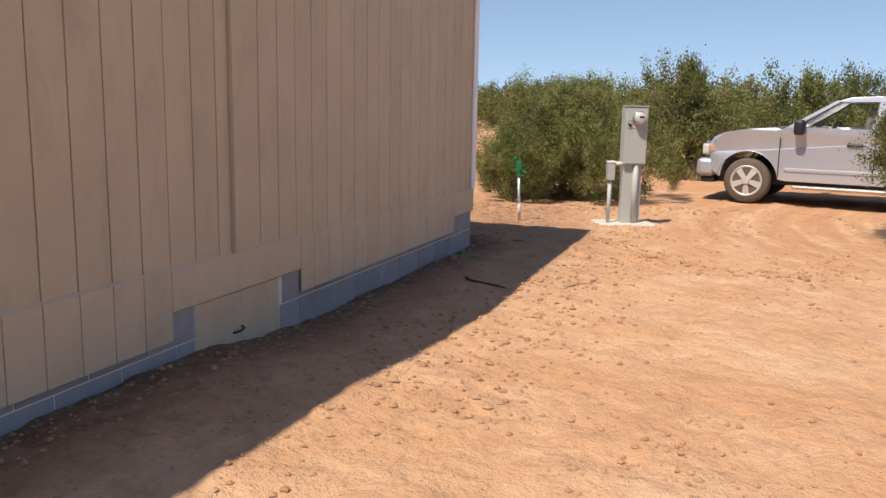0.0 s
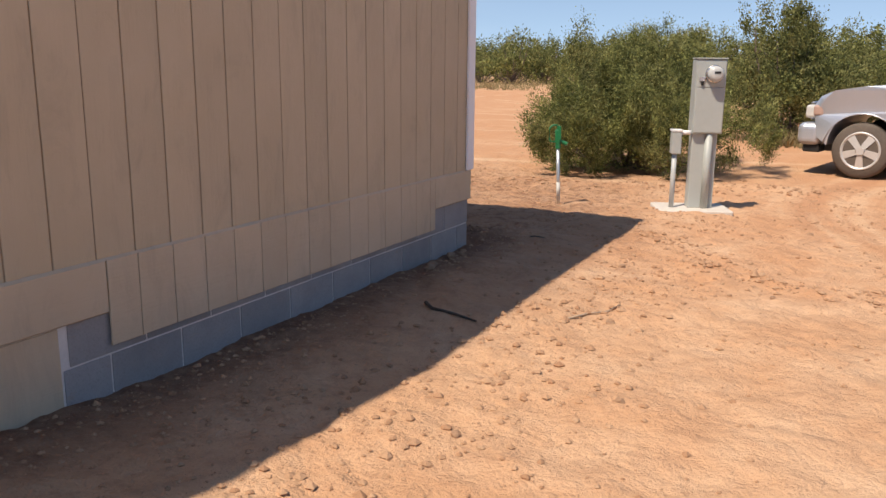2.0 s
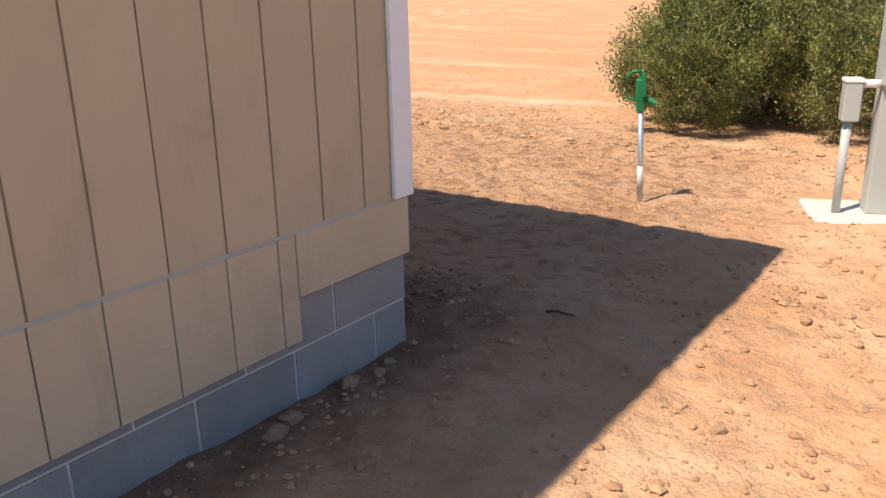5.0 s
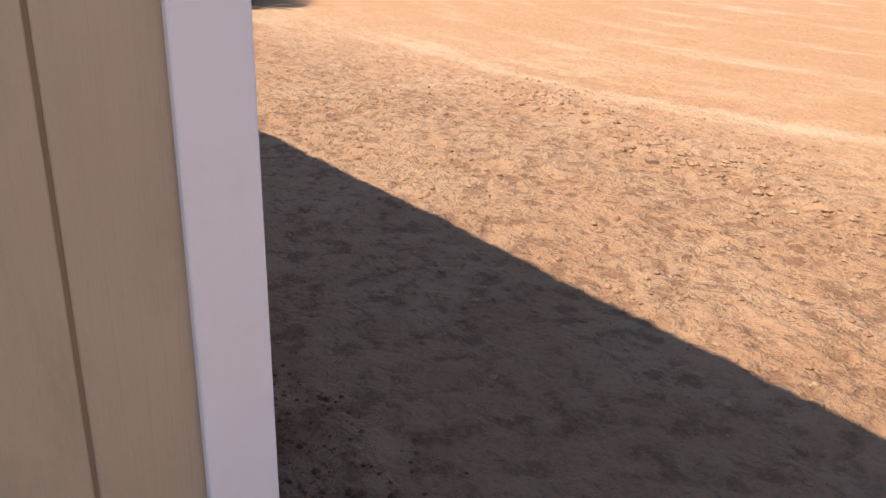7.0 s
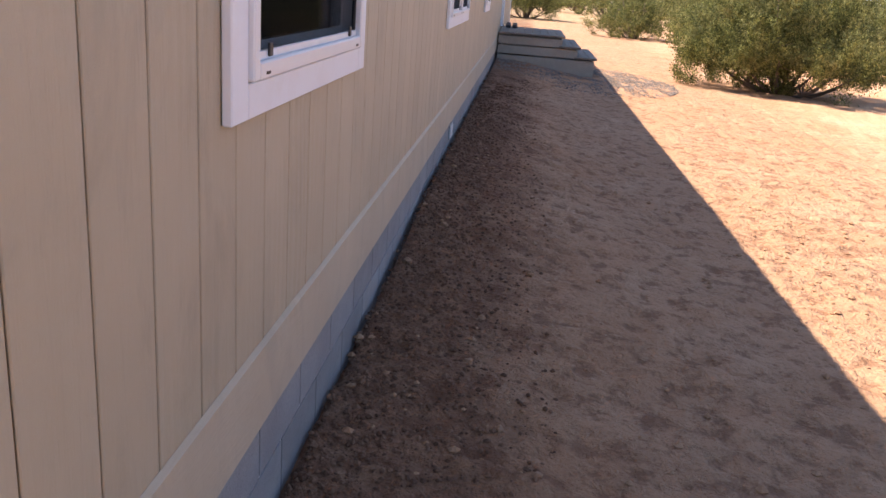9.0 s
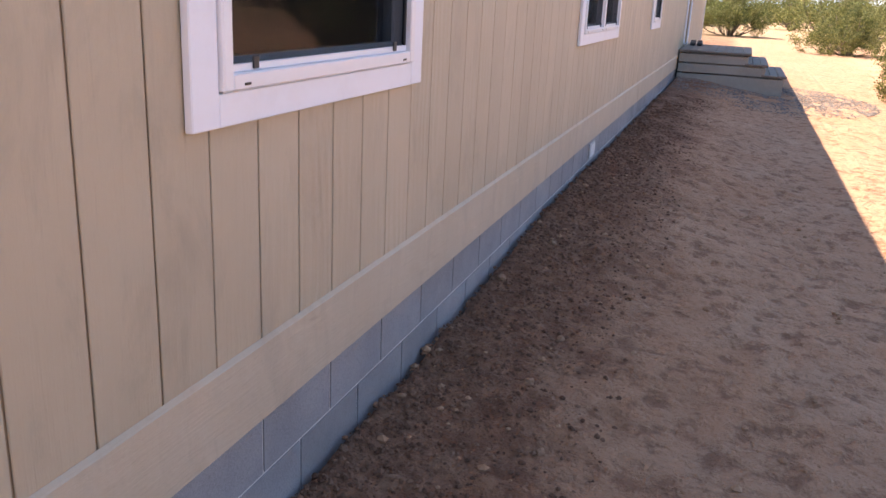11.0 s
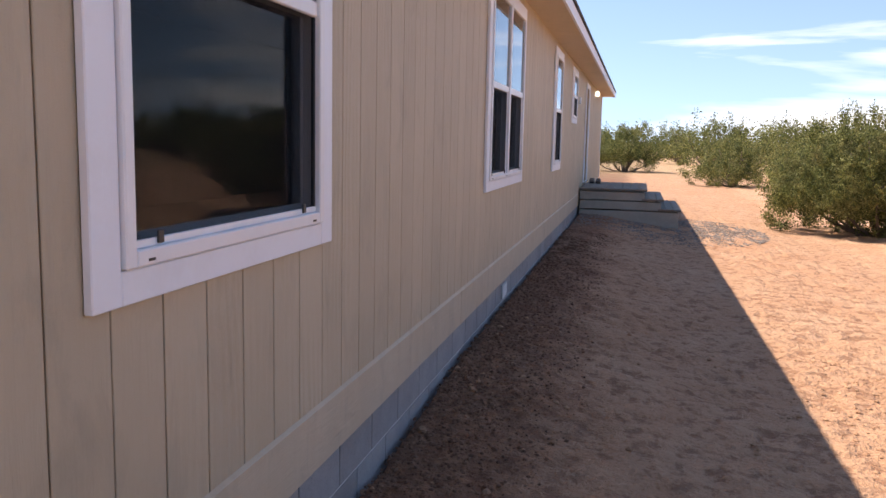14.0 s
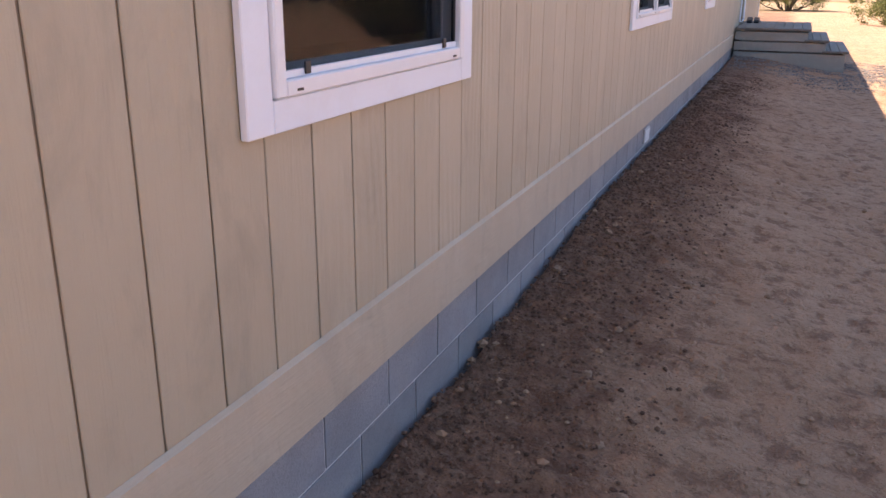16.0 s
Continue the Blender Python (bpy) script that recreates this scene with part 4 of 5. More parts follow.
        part("turn_signal", box((0.30, min(s * 0.80, s * 0.945), 0.84), (0.44, max(s * 0.80, s * 0.945), 0.99), 0.03, 2), AMBER, t, "amber turn signal")
        for x, ra in ((fx, 0.495), (rx, 0.495)):
            lip = [(px, s * 0.985, pz) for px, pz in arc(x, wz, ra + 0.012, 8, 172, 16)]
            part("arch_lip", tube(lip, 0.011, 6), PAINT, t, "rolled wheel-arch lip", True)
        for x in (fx, rx):
            wheel = lathe([(0.24, -0.115), (0.345, -0.125), (0.378, -0.09), (wr, -0.04), (wr, 0.04), (0.378, 0.09), (0.345, 0.125), (0.24, 0.115)], 40, "Y")
            bmesh.ops.translate(wheel, verts=wheel.verts, vec=(x, s * 0.86, wz))
            wh = part("wheel", wheel, TYRE, t, "dusty black tyre", True)
            rim = bmesh.new()
            rg = lathe([(0.255, -0.02), (0.262, 0.02), (0.248, 0.026), (0.228, 0.01), (0.226, -0.02)], 36, "Y")
            tmp = bpy.data.meshes.new("rim_ring")
            rg.to_mesh(tmp)
            rg.free()
            rim.from_mesh(tmp)
            for k in range(5):
                a = k * math.tau / 5 + 0.3
                q = Matrix.Rotation(a, 4, "Y")
                sp = [(0.055, -0.036), (0.055, 0.036), (0.235, 0.054), (0.235, -0.054)]
                fr_v = [rim.verts.new(q @ Vector((p[0], 0.03 if p[0] < 0.1 else 0.012, p[1]))) for p in sp]
                bk_v = [rim.verts.new(q @ Vector((p[0], -0.01, p[1] * 1.1))) for p in sp]
                rim.faces.new(fr_v)
                rim.faces.new(bk_v[::-1])
                for j in range(4):
                    rim.faces.new((fr_v[j], bk_v[j], bk_v[(j + 1) % 4], fr_v[(j + 1) % 4]))
            add_rod(rim, (0, -0.01, 0), (0, 0.045, 0), 0.072, 0.05, 18)
            for k in range(5):
                a = k * math.tau / 5 + 0.3 + math.tau / 10
                add_rod(rim, (0.055 * math.cos(a), 0.02, -0.055 * math.sin(a)), (0.055 * math.cos(a), 0.05, -0.055 * math.sin(a)), 0.011, 0.009, 8)
            for v in rim.verts:
                v.co.y *= s
            bmesh.ops.translate(rim, verts=rim.verts, vec=(x, s * (0.86 + 0.105), wz))
            part("rim", rim, RIM, wh, "five-spoke alloy rim")
            part("brake_disc", rod((x, s * 0.90, wz), (x, s * 0.94, wz), 0.22, sides=24), PLASTIC, wh, "dark hub behind the spokes")
            bpy.data.meshes.remove(tmp)
    wsb = bmesh.new()
    pts = [(1.42, -0.86, 1.25), (1.42, 0.86, 1.25), (2.28, 0.74, 1.755), (2.28, -0.74, 1.755)]
    o = [wsb.verts.new(p) for p in pts]
    i = [wsb.verts.new((p[0] + 0.008, p[1], p[2])) for p in pts]
    wsb.faces.new(o)
    wsb.faces.new(i[::-1])
    for k in range(4):
        wsb.faces.new((o[k], i[k], i[(k + 1) % 4], o[(k + 1) % 4]))
    part("windscreen", wsb, CAR_GLASS, t, "sloping windscreen").visible_shadow = False
    part("cowl", box((1.34, -0.86, 1.20), (1.56, 0.86, 1.30), 0.015), PLASTIC, t, "black cowl and wipers")
    part("rear_glass", box((3.82, -0.72, 1.24), (3.83, 0.72, 1.73)), CAR_GLASS, t).visible_shadow = False
    part("bumper", box((0.10, -0.93, 0.42), (0.42, 0.93, 0.74), 0.09, 4), PAINT, t, "silver front bumper")
    part("air_dam", box((0.18, -0.86, 0.32), (0.42, 0.86, 0.43), 0.02), PLASTIC, t, "black air dam")
    part("grille", box((0.14, -0.50, 0.76), (0.21, 0.50, 1.02), 0.02), CHROME, t, "chrome grille")
    part("underbody", box((0.35, -0.62, 0.33), (5.6, 0.62, 0.52)), PLASTIC, t, "dark underbody")
    part("dashboard", box((1.60, -0.84, 1.10), (2.00, 0.84, 1.30), 0.04, 2), CABIN, t, "dark dashboard")
    wheel_pts = [(2.20 + 0.05 * math.sin(k * math.tau / 16), -0.40 + 0.18 * math.cos(k * math.tau / 16), 1.26 + 0.17 * math.sin(k * math.tau / 16)) for k in range(17)]
    part("steering_wheel", tube(wheel_pts, 0.015, 8), PLASTIC, t, "", True)
    for x in (2.70, 3.50):
        for yy in (-0.42, 0.42):
            st = part("seat", box((x, yy - 0.25, 1.0), (x + 0.14, yy + 0.25, 1.48), 0.05, 3), SEAT, t, "grey cloth seat", True)
            part("headrest", box((x + 0.03, yy - 0.13, 1.49), (x + 0.12, yy + 0.13, 1.66), 0.035, 3), SEAT, st, "", True)
    return t


TRUCK_YAW = -11.0
build_truck(pose(2.55, 7.25, ground_z(2.55, 7.25, False), 0, 0, TRUCK_YAW) @ pose(-0.98, 0.86, 0))


# ---------- junipers ----------
def limbs_mesh(rng, R, H, lobes):
    bm = bmesh.new()
    for c in lobes:
        foot = Vector((rng.uniform(-0.12, 0.12), rng.uniform(-0.12, 0.12), -0.12))
        end = Vector(c)
        mid = foot.lerp(end, 0.45) + Vector((end.x * 0.22, end.y * 0.22, -0.05 * H))
        r0 = rng.uniform(0.028, 0.055) * (0.6 + R / 4)
        pts, rr = [], []
        for k in range(6):
            s = k / 5
            p = (1 - s) ** 2 * foot + 2 * s * (1 - s) * mid + s * s * end
            pts.append(p + Vector((rng.uniform(-1, 1), rng.uniform(-1, 1), 0)) * 0.035 * (k > 0))
            rr.append(r0 * (1 - 0.8 * s))
        tb = tube(pts, rr, 6)
        for j in range(4):
            s = rng.uniform(0.35, 0.95)
            p = pts[int(s * 5)]
            d = Vector((rng.uniform(-1, 1), rng.uniform(-1, 1), rng.uniform(-0.2, 1))).normalized()
            add_rod(tb, p, p + d * rng.uniform(0.2, 0.5) * R * 0.5, r0 * 0.35, r0 * 0.1, 5)
        tmp = bpy.data.meshes.new("limb")
        tb.to_mesh(tmp)
        tb.free()
        bm.from_mesh(tmp)
        bpy.data.meshes.remove(tmp)
    return mesh_from("trunk", bm, BARK, True)


def crown_mesh(seed, lobes, R, H, clumps, blades, size, low=0.05, width=0.20, spread_=0.07):
    """Many small flat sprays in tufts over the lobes, with gaps between them and pointed tops."""
    r = np.random.RandomState(seed)
    C, A = [], []
    L = np.array([l[:3] for l in lobes])
    rad = np.array([l[3] for l in lobes])
    share = rad ** 1.7 / (rad ** 1.7).sum()
    for _ in range(clumps):
        k = r.choice(len(L), p=share)
        d = r.normal(size=3)
        d /= np.linalg.norm(d)
        q = rad[k] * (0.68 + 0.40 * r.rand() ** 0.5)
        c = L[k] + d * q * np.array([1, 1, 1.05 if rad[k] > 0.2 * R else 1.45])
        if c[2] < 0.24 * H and r.rand() < 0.72:
            c = c * np.array([1.05, 1.05, 1.0]) + np.array([0, 0, 0.2 * H])
        if c[2] < low:
            c[2] = low + r.rand() * 0.15
        C.append(c)
        A.append(d * 0.7 + np.array([0, 0, 1.0]) + r.normal(size=3) * 0.25)
    C, A = np.array(C), np.array(A)
    A /= np.linalg.norm(A, axis=1)[:, None]
    N = clumps * blades
    ci = np.repeat(np.arange(clumps), blades)
    wide = spread_ * (0.8 + 0.8 * r.rand(clumps))[ci][:, None]
    base = C[ci] + r.normal(size=(N, 3)) * wide * 0.46 * (1.25 - 0.3 * r.rand(N, 1)) + A[ci] * (r.rand(N, 1) ** 1.2 * 2.9 - 1.0) * wide * (1.0 if spread_ < 0.1 else 0.9)
    dirs = A[ci] + r.normal(size=(N, 3)) * 0.55
    dirs /= np.linalg.norm(dirs, axis=1)[:, None]
    ln = size * (0.55 + 0.7 * r.rand(N, 1))
    side = np.cross(dirs, r.normal(size=(N, 3)))
    side /= np.linalg.norm(side, axis=1)[:, None] + 1e-9
    wd = ln * width * (0.6 + 0.8 * r.rand(N, 1))
    V = np.empty((N, 4, 3))
    V[:, 0] = base
    V[:, 1] = base + dirs * ln * 0.55 + side * wd
    V[:, 2] = base + dirs * ln
    V[:, 3] = base + dirs * ln * 0.5 - side * wd
    me = bpy.data.meshes.new("crown")
    me.vertices.add(N * 4)
    me.vertices.foreach_set("co", V.reshape(-1))
    me.loops.add(N * 4)
    me.loops.foreach_set("vertex_index", np.arange(N * 4, dtype=np.int32))
    me.polygons.add(N)
    me.polygons.foreach_set("loop_start", np.arange(0, N * 4, 4, dtype=np.int32))
    me.update(calc_edges=True)
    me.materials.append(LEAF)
    return me


def lobes_for(rng, R, H, n):
    out = []
    for k in range(n):
        a = k * 2.399 + rng.uniform(-0.4, 0.4)
        ring = math.sqrt((k + 0.4) / n)
        rr = R * ring * 0.74
        top = H * (0.80 - 0.42 * ring ** 1.6) * rng.uniform(0.82, 1.12)
        out.append((rr * math.cos(a), rr * math.sin(a), top * rng.uniform(0.45, 0.95), R * rng.uniform(0.26, 0.40)))
        if k % 2 == 0:
            out.append((rr * 1.05 * math.cos(a), rr * 1.05 * math.sin(a), H * 0.22, R * rng.uniform(0.22, 0.32)))
    for k in range(9):
        a = rng.uniform(0, 6.28)
        out.append((R * 0.08 * k * math.cos(a), R * 0.08 * k * math.sin(a), H * rng.uniform(0.70, 0.84), R * rng.uniform(0.13, 0.18)))
    return out


def juniper(seed, R, H, lobes_n, clumps, blades, size, label, width=0.15, spread_=0.064):
    rng = random.Random(seed)
    lobes = lobes_for(rng, R, H, lobes_n)
    t = thing("juniper_tree", pose(0, 0, 0), label, "juniper")
    part("trunk", limbs_mesh(rng, R, H, [l[:3] for l in lobes[::2]]), BARK, t, "grey-brown twisted stems")
    part("crown", crown_mesh(seed, lobes, R, H, clumps, blades, size, width=width, spread_=spread_), LEAF, t, "dense olive-green scale foliage")
    return t


def put(t, x, y, turn=0.0, s=1.0, sz=None):
    t.matrix_basis = ground_pose(x, y, turn) @ Matrix.Diagonal((s, s, sz or s, 1))
    return t


yard_bush = put(juniper(11, 1.85, 1.9, 14, 640, 560, 0.030, "broad olive-green juniper bush with exposed grey stems", 0.24, 0.098), -0.60, 6.80, 20)
side_tree = put(juniper(23, 1.45, 2.75, 12, 500, 260, 0.034, "juniper with open ragged branches beside the driveway", 0.24, 0.085), 5.25, 3.4, 200)
west_bush = put(juniper(37, 2.15, 2.2, 15, 620, 300, 0.044, "wide juniper bush with low sprawling branches", 0.26, 0.115), -17.3, 5.75, 75)
mid_a = put(juniper(41, 1.5, 2.75, 11, 400, 120, 0.056, "rounded juniper tree standing in dry soil", 0.30, spread_=0.125), 1.0, 12.6, 10)
mid_b = put(juniper(53, 1.9, 2.5, 12, 400, 120, 0.058, "tall ragged juniper tree standing in dry soil", 0.30, spread_=0.125), 3.6, 15.0, 130)
mid_c = put(juniper(67, 2.2, 2.2, 13, 400, 120, 0.058, "spreading juniper tree standing in dry soil", 0.30, spread_=0.125), 6.6, 14.6, 260)
for ob in (mid_a, mid_b, mid_c):
    tagged(ob, group="junipers at the edge of the yard")
rng = random.Random(5)
KINDS = (mid_a, mid_b, mid_c)
for k, (x, y, s) in enumerate(((-1.6, 16.5, 0.85), (9.6, 14.5, 1.0), (12.5, 13.0, 1.0), (8.0, 18.5, 1.0), (5.2, 19.0, 1.05), (1.8, 18.0, 0.95), (15.5, 15.0, 1.1), (11.5, 19.0, 1.1), (17.0, 10.0, 1.0), (14.0, 5.0, 1.0), (-3.2, 22.0, 0.95),
        (-36.5, 4.9, 0.95), (-34.0, 8.6, 1.0), (-52.0, 0.3, 1.3), (-58.0, -4.0, 1.3), (-38.0, 12.5, 1.1), (-44.0, 9.5, 1.1), (-30.0, 13.5, 1.0), (-66.0, 8.0, 1.3), (-45.0, 17.0, 1.2), (-28.0, 10.6, 0.95), (-26.6, 6.3, 1.05), (-24.0, 9.6, 0.9), (-49.0, -4.5, 1.1), (-55.0, -8.5, 1.2), (-4.5, 27.0, 1.0), (-7.5, 33.0, 1.1), (0.5, 25.0, 1.0))):
    c = copy_thing(KINDS[k % 3], Matrix())
    put(c, x, y, rng.uniform(0, 360), s * rng.uniform(0.95, 1.05), s * rng.uniform(0.92, 1.08) * (0.86 if x < -20 else 1.0))

far_kinds = []
for k, sd in enumerate((71, 83, 97)):
    f = juniper(sd, 2.4, 3.2, 11, 280, 16, 0.13, "olive-green juniper in the far scrub woodland", 0.36, 0.17)
    tagged(f, group="junipers of the far woodland")
    far_kinds.append(f)
spots = []
for k in range(4000):
    a = rng.uniform(radians(78), radians(200)) if k % 8 else rng.uniform(0, math.tau)
    d = 46 + 60 * rng.random() ** 1.4
    x, y = d * math.cos(a) - 6, d * math.sin(a) + 4
    if HX - 14 < x < 10 and -40 < y < 34 and not (x < -34):
        continue
    if -64 < x < -20 and -6 < y < 13:
        continue
    if all((x - p) ** 2 + (y - q) ** 2 > 2.9 ** 2 for p, q in spots):
        spots.append((x, y))
    if len(spots) > 270:
        break
for k, (x, y) in enumerate(spots):
    s = rng.uniform(0.85, 1.3)
    t = far_kinds[k] if k < 3 else copy_thing(far_kinds[k % 3], Matrix())
    put(t, x, y, rng.uniform(0, 360), s, s * rng.uniform(0.85, 1.15))


# ---------- loose soil, stones, gravel, twigs ----------
def lump(rng, bm_v, bm_f, x, y, z, s):
    """Adds one small rough stone to lists of vertices and faces."""
    o = len(bm_v)
    a0 = rng.uniform(0, 6.28)
    fl = rng.uniform(0.7, 1.15)
    for h, r, n in ((-0.4, 0.75, 5), (0.25, 0.95, 5)):
        for k in range(n):
            a = a0 + k * math.tau / n + h
            q = s * r * rng.uniform(0.75, 1.2)
            bm_v.append((x + q * math.cos(a), y + q * math.sin(a), z + s * fl * h))
    bm_v.append((x + rng.uniform(-0.2, 0.2) * s, y, z + s * fl * rng.uniform(0.7, 1.0)))
    for k in range(5):
        j = (k + 1) % 5
        bm_f.append((o + k, o + j, o + 5 + j, o + 5 + k))
        bm_f.append((o + 5 + k, o + 5 + j, o + 10))


def scatter(name, mat_, label, count, place, size, seed):
    r = random.Random(seed)
    v, f = [], []
    while count > 0:
        p = place(r)
        if p is None:
            continue
        s = size(r)
        lump(r, v, f, p[0], p[1], ground_z(*p) + s * 0.02, s)
        count -= 1
    me = bpy.data.meshes.new(name)
    me.from_pydata(v, [], f)
    me.materials.append(mat_)
    tagged(new(name, me), label, "soil", kind="stuff")


def outside(x, y, gap=0.01):
    return x > gap or y > gap


def yard_spot(r):
    x, y = r.uniform(-6.5, 4.2), r.uniform(-7.0, 6.0)
    if not outside(x, y):
        return None
    if x < 0 and y < 2.3 and r.random() < 0.6:
        return None
    if noise.noise((x * 0.9, y * 0.9, 4.4)) + 0.8 * noise.noise((x * 3.7, y * 3.7, 2.2)) < r.uniform(-0.3, 0.6):
        return None
    return x, y


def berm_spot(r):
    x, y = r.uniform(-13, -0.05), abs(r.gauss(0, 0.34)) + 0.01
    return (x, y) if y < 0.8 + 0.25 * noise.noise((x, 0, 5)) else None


def east_spot(r):
    return abs(r.gauss(0, 0.3)) + 0.015, r.uniform(-6.0, 0.4)


def gravel_spot(r):
    x, y = r.gauss(-16.0, 1.5), r.uniform(0.05, 3.7)
    if STEP_X1 < x < STEP_X0 and y < 1.8:
        return None
    return (x, y) if noise.noise((x, y, 2)) > -0.35 and (x + 16.0) ** 2 / 8 + (y - 1.4) ** 2 / 4.2 < 1 else None


def clod_size(a, b):
    return lambda r: a + (b - a) * r.random() ** 5


scatter("soil_clods", CLOD, "small tan soil clods and pebbles strewn over the yard", 15000, yard_spot, clod_size(0.003, 0.024), 1)
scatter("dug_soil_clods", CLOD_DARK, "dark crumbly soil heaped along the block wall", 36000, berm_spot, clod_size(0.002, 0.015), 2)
scatter("wall_soil_clods", CLOD, "crumbled soil along the gable wall", 1500, east_spot, clod_size(0.003, 0.018), 3)
scatter("gravel_bed", GRAVEL, "grey gravel spread round the porch steps", 13000, gravel_spot, clod_size(0.007, 0.02), 4)


def ridge_spot(r):
    x = r.uniform(-5.5, 2.2)
    return x, 4.75 + 0.4 * math.sin(x * 0.9) + r.gauss(0, 0.22)


def row_spot(r):
    s = r.random()
    return 0.8 + 2.4 * s + r.gauss(0, 0.12), 1.45 - 1.75 * s + 0.25 * math.sin(s * 9) + r.gauss(0, 0.12)


def edge_spot(r):
    return 1.25 + r.gauss(0, 0.28), r.uniform(-4.6, 0.6)


scatter("scraped_soil_row", CLOD, "row of crumbled soil scraped up across the yard", 520, row_spot, clod_size(0.007, 0.036), 5)
scatter("tracked_soil_clods", CLOD, "crumbled soil clods lying along the walked strip", 800, edge_spot, clod_size(0.005, 0.032), 6)


scatter("ridge_soil_clods", CLOD, "crumbled soil pushed up in a low ridge across the yard", 1100, ridge_spot, clod_size(0.006, 0.045), 7)


def stone(x, y, s, seed, label):
    r = random.Random(seed)
    bm = bmesh.new()
    bmesh.ops.create_icosphere(bm, subdivisions=2, radius=1)
    for v in bm.verts:
        k = 1 + 0.45 * noise.noise(v.co * 1.3 + Vector((seed, 0, 0))) + 0.12 * noise.noise(v.co * 4)
        v.co = Vector((v.co.x * s * k, v.co.y * s * 0.8 * k, v.co.z * s * 0.62 * k))
    ob = new("stone", mesh_from("stone", bm, STONE))
    ob.matrix_basis = pose(x, y, ground_z(x, y) + s * 0.12, 0, 0, r.uniform(0, 360))
    tagged(ob, label, "stone", "loose stones")


for k, (x, y, s) in enumerate(((0.06, -0.70, 0.042), (0.055, -0.41, 0.04), (0.05, -0.19, 0.026), (0.08, -0.28, 0.028), (0.13, -0.33, 0.024), (0.09, -0.80, 0.04),
        (-2.62, 0.475, 0.026), (-3.61, 0.085, 0.032), (-2.2, 0.62, 0.02), (-3.1, 0.5, 0.025), (-1.9, 0.75, 0.018), (-4.3, 0.2, 0.03))):
    stone(x, y, s, k + 3, "rounded pale stone in loose soil beside the foundation")
for k, (x, y, s) in enumerate(((-3.10, 4.4, 0.055), (-1.3, 3.8, 0.035), (-1.88, 3.95, 0.03), (-0.4, 4.5, 0.03), (0.3, 4.7, 0.03), (3.18, 0.05, 0.06), (2.27, -0.16, 0.022), (1.2, 0.1, 0.03), (1.5, -1.2, 0.035), (1.9, -2.4, 0.024), (1.4, -3.0, 0.026), (2.3, 2.4, 0.03))):
    stone(x, y, s, k + 31, "tan clod of hard soil lying on the yard")


def twig(points, r, mat_, label):
    pts = [(x, y, ground_z(x, y) + r * 1.1) for x, y in points]
    tagged(new("twig", mesh_from("twig", tube(pts, [r, r * 0.95, r * 0.8, r * 0.5], 6), mat_, True)), label, "twig")


twig([(0.50, -1.61), (0.58, -1.68), (0.72, -1.67), (0.87, -1.69)], 0.011, TWIG_DARK, "dark broken twig lying in the shade")
twig([(1.28, -1.31), (1.35, -1.14), (1.43, -1.04), (1.47, -0.88)], 0.006, TWIG, "pale dry twig lying on sunlit soil")
twig([(0.29, 0.56), (0.33, 0.58), (0.37, 0.58), (0.41, 0.60)], 0.006, TWIG_DARK, "short dark stick on shaded soil")


def grass_tufts():
    r = np.random.RandomState(8)
    v, f = [], []
    for k in range(2600):
        a = radians(80 + 115 * r.rand())
        d = 40 + 22 * r.rand()
        x, y = d * math.cos(a), d * math.sin(a)
        if k % 3 == 0:
            x, y = r.uniform(0.5, 14), r.uniform(11.5, 14.5)
        z = ground_z(x, y, False)
        for j in range(10):
            bx, by = x + r.normal() * 0.15, y + r.normal() * 0.15
            h = r.uniform(0.12, 0.42)
            o = len(v)
            v += [(bx - 0.018, by, z), (bx + 0.018, by, z), (bx + r.normal() * 0.1, by + r.normal() * 0.1, z + h)]
            f.append((o, o + 1, o + 2))
    me = bpy.data.meshes.new("grass")
    me.from_pydata(v, [], f)
    me.materials.append(GRASS)
    tagged(new("dry_grass", me), "thin dry straw-coloured grass at the wood's edge", "grass", kind="stuff")


grass_tufts()


# ---------- siding boards, band boards and blocks ----------
MESHES = {}


def piece(name, parent, lo, hi, mat_, bevel=0.002, kind_=""):
    """One board or block between two corners; alike sizes share a mesh."""
    lo, hi = Vector(lo), Vector(hi)
    size = hi - lo
    key = (mat_.name, *(round(c, 4) for c in size), bevel)
    if key not in MESHES:
        MESHES[key] = mesh_from(name, box(-size / 2, size / 2, bevel), mat_)
    ob = new(name, MESHES[key])
    ob.location = (lo + hi) / 2
    ob.parent = parent
    return ob


def side_boards(parent, along, grooves, lo_end, hi_end, z0, z1, gaps, t0, t1, wide_every, first):
    """Boards between grooves; every so many grooves is an open sheet joint."""
    cuts = [hi_end, *grooves, lo_end]
    for k, (b, a) in enumerate(zip(cuts, cuts[1:])):
        ga = (0.0034 if (k - first) % wide_every else 0.0024) if a != lo_end else 0
        gb = (0.0034 if (k - 1 - first) % wide_every else 0.0024) if b != hi_end else 0
        u0, u1 = a + ga, b - gb
        if u1 - u0 < 0.01:
            continue
        splits = sorted({u0, u1, *[c for g in gaps for c in g[:2] if u0 < c < u1]})
        for p, q in zip(splits, splits[1:]):
            mid = (p + q) / 2
            spans, z = [], z0
            for g in sorted(gaps, key=lambda g: g[2]):
                if g[0] < mid < g[1]:
                    spans.append((z, g[2]))
                    z = g[3]
            spans.append((z, z1))
            for s0, s1 in spans:
                if s1 - s0 < 0.02:
                    continue
                if along == "x":
                    piece("siding_board", parent, (p, t0, s0), (q, t1, s1), SIDING)
                else:
                    piece("siding_board", parent, (t0, p, s0), (t1, q, s1), SIDING)


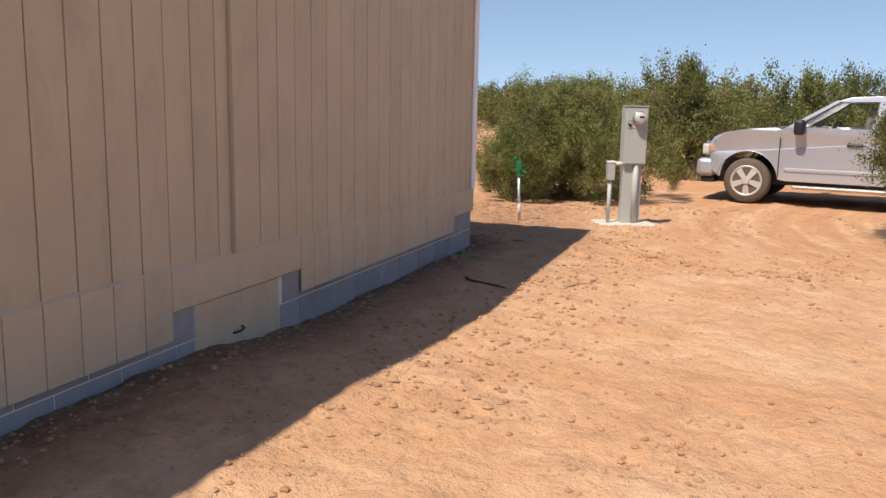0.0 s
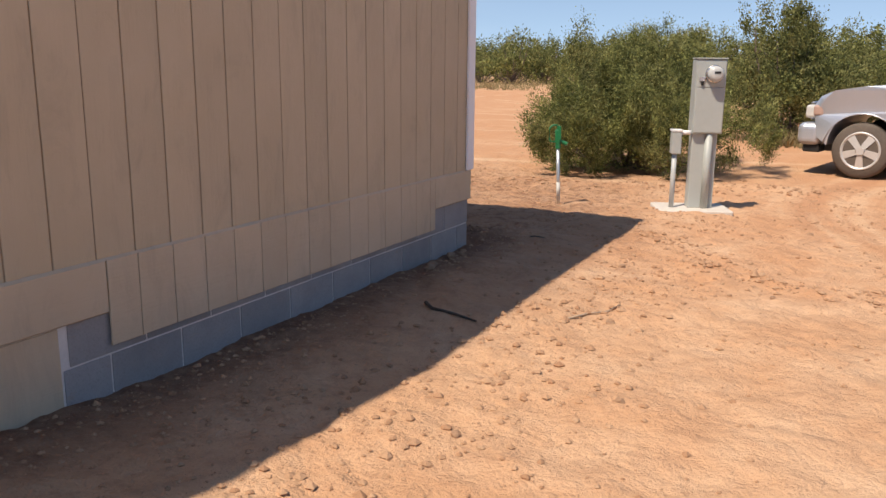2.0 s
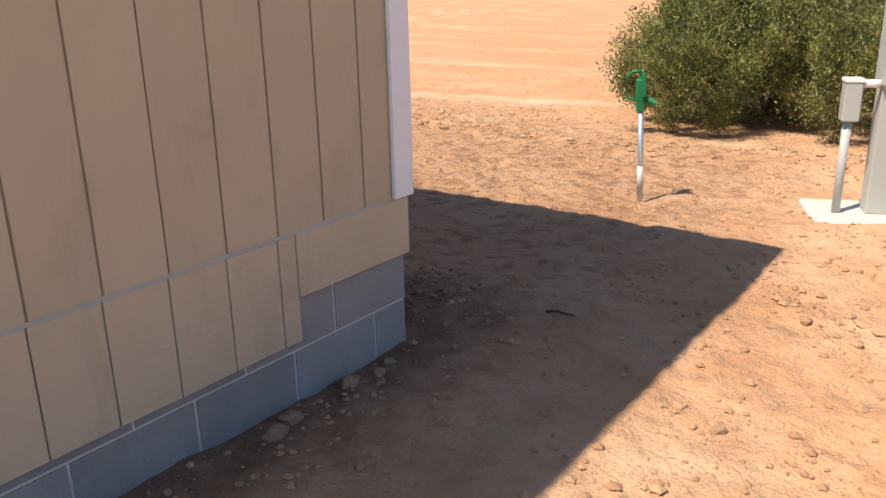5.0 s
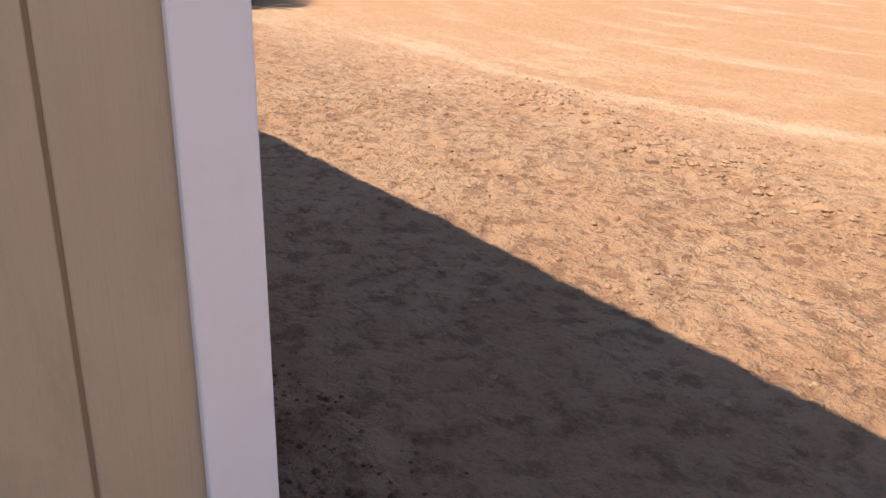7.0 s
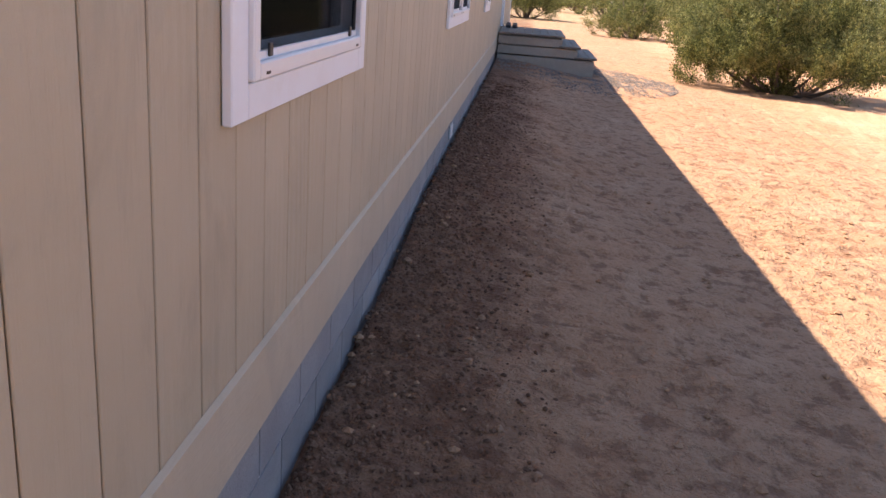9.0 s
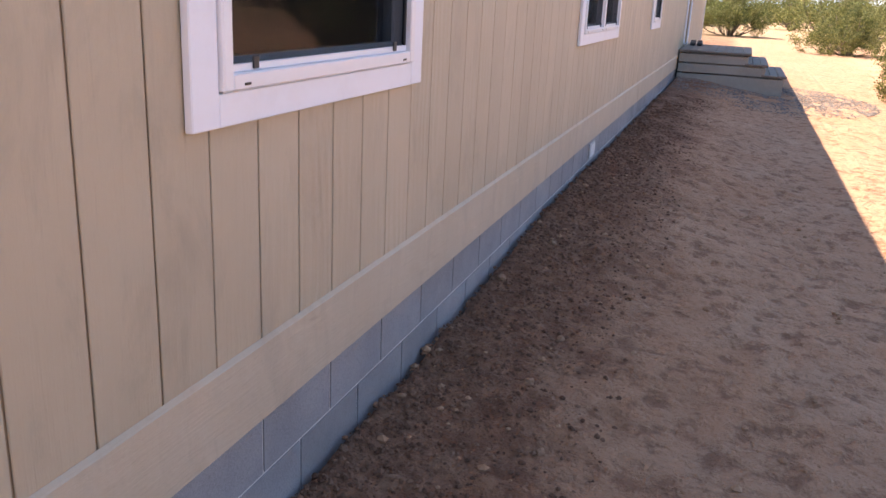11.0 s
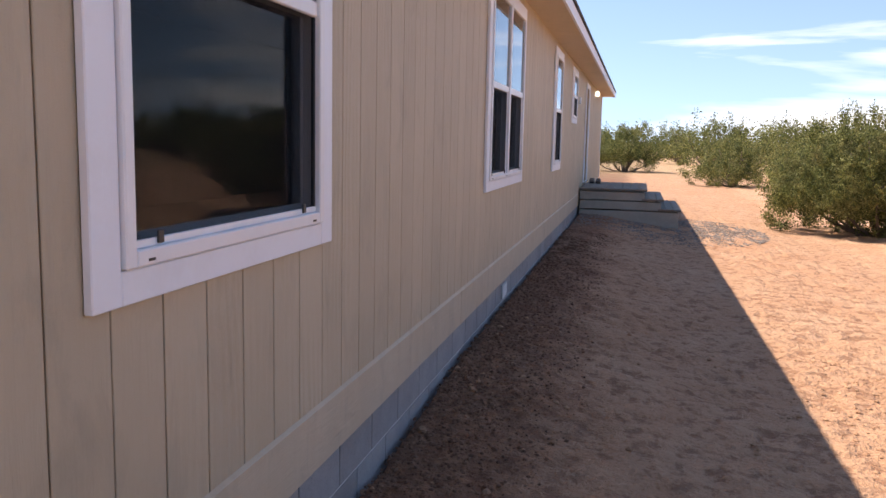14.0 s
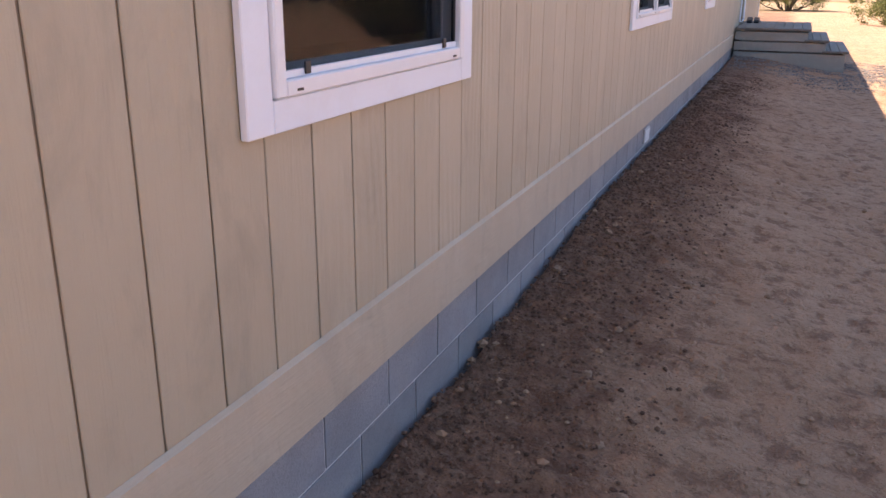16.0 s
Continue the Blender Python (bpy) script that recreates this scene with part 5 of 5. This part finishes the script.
gro_b = [-1.240 + 0.2035 * k for k in range(6, -104, -1)]
gro_b = [g for g in gro_b if HX + 0.05 < g < -0.02]
gro_a = [-0.228 - 0.2045 * k for k in range(0, 41)]
gro_a = [g for g in gro_a if HY + 0.05 < g]
side_boards(wall_north, "x", gro_b, HX, 0.0, 0.60, EAVE_Z - 0.03, GAPS_B, -0.0058, 0.0, 6, 5)
side_boards(wall_east, "y", gro_a, HY, -0.0005, 0.60, EAVE_Z, [], -0.0058, 0.0, 6, 4)

# open sheet joints: a dark strip down the groove
for k, g in enumerate(gro_b):
    if (k - 5) % 6 == 0 and not any(w[0] - 0.05 < g < w[1] + 0.05 for w in GAPS_B):
        piece("sheet_joint", wall_north, (g - 0.0022, -0.0059, 0.63), (g + 0.0022, -0.0035, 2.85), JOINT, 0)
for k, g in enumerate(gro_a):
    if (k - 4) % 6 == 0:
        piece("sheet_joint", wall_east, (-0.0059, g - 0.0022, 0.63), (-0.0035, g + 0.0022, 2.88), JOINT, 0)

# band boards below the siding
ends = [0.0, -4.86, -9.74, -15.55]
for a, b in zip(ends, ends[1:]):
    piece("band_board", wall_north, (b + 0.0015, 0.001, 0.398), (a - 0.0015, 0.012, 0.617), BAND, 0.003)
piece("band_board", wall_north, (HX, 0.001, 0.398), (-18.25, 0.012, 0.617), BAND, 0.003)
piece("band_board", wall_east, (0.001, -0.575, 0.398), (0.012, -0.001, 0.617), BAND, 0.003)
piece("band_board", wall_east, (0.001, -4.735, 0.398), (0.012, -3.465, 0.617), BAND, 0.003)
skirt = [-0.578, -0.655, -0.858, -1.061, -1.264, -1.467, -1.670, -1.873, -2.076, -2.279, -2.482, -2.685, -2.888, -3.091, -3.294, -3.462]
for a, b in zip(skirt, skirt[1:]):
    piece("skirt_board", wall_east, (0.001, b + 0.002, 0.248), (0.012, a - 0.002, 0.617), BAND, 0.002)
skirt = [-4.738 - 0.203 * k for k in range(19)]
for a, b in zip(skirt, skirt[1:]):
    piece("skirt_board", wall_east, (0.001, max(b, HY) + 0.002, 0.248), (0.012, a - 0.002, 0.617), BAND, 0.002)

# painted bead of caulk that slopes from the siding to the bands' top edge
def bead(parent, along, u0, u1):
    bm = bmesh.new()
    rings = []
    for u in (u0, u1):
        prof = [(0.0012, 0.6172), (0.0088, 0.6172), (0.0080, 0.6185), (0.0012, 0.6262)]
        rings.append([bm.verts.new((u, p, z) if along == "x" else (p, u, z)) for p, z in prof])
    for k in range(4):
        bm.faces.new((rings[0][k], rings[0][(k + 1) % 4], rings[1][(k + 1) % 4], rings[1][k]))
    bm.faces.new(rings[0][::-1])
    bm.faces.new(rings[1])
    part("caulk_bead", bm, BAND, parent)


bead(wall_north, "x", HX + 0.02, -0.088)
bead(wall_east, "y", HY + 0.02, -0.088)

# block foundation: mortar core with single blocks set in it
found = thing("foundation", pose(0, 0, 0), "grey concrete block foundation with pale mortar joints", "foundation", kind="structure")
core = bmesh.new()
add_box(core, (HX + 0.02, -0.20, -0.3), (-0.016, -0.016, 0.388))
add_box(core, (-0.20, HY + 0.02, -0.3), (-0.016, -0.2002, 0.388))
add_box(core, (HX + 0.02, HY + 0.02, -0.3), (-0.2002, HY + 0.2, 0.388))
add_box(core, (HX + 0.02, HY + 0.2002, -0.3), (HX + 0.2, -0.2002, 0.388))
part("mortar", core, MORTAR, found, "pale mortar")
PITCH, LENGTH = 0.408, 0.3985
for z0, z1, first_x, first_y in ((-0.195, -0.002, -0.236, -0.400), (0.006, 0.203, -0.040, -0.192), (0.2115, 0.388, -0.236, -0.400)):
    for k in range(-1, 60):
        hi, lo = min(-0.012, first_x - PITCH * k - 0.004), first_x - PITCH * k - 0.004 - LENGTH
        lo = max(lo, HX + 0.02)
        if hi - lo > 0.03:
            piece("block", found, (lo, -0.0162, z0), (hi, -0.011, z1), BLOCK, 0.0015)
        hi, lo = min(-0.0163, first_y - PITCH * k - 0.004), first_y - PITCH * k - 0.004 - LENGTH
        lo = max(lo, HY + 0.02)
        for a, b in ((max(lo, -3.69), hi), (lo, min(hi, -4.54))):
            if b - a > 0.03:
                piece("block", found, (-0.0162, a, z0), (-0.011, b, z1), BLOCK, 0.0015)
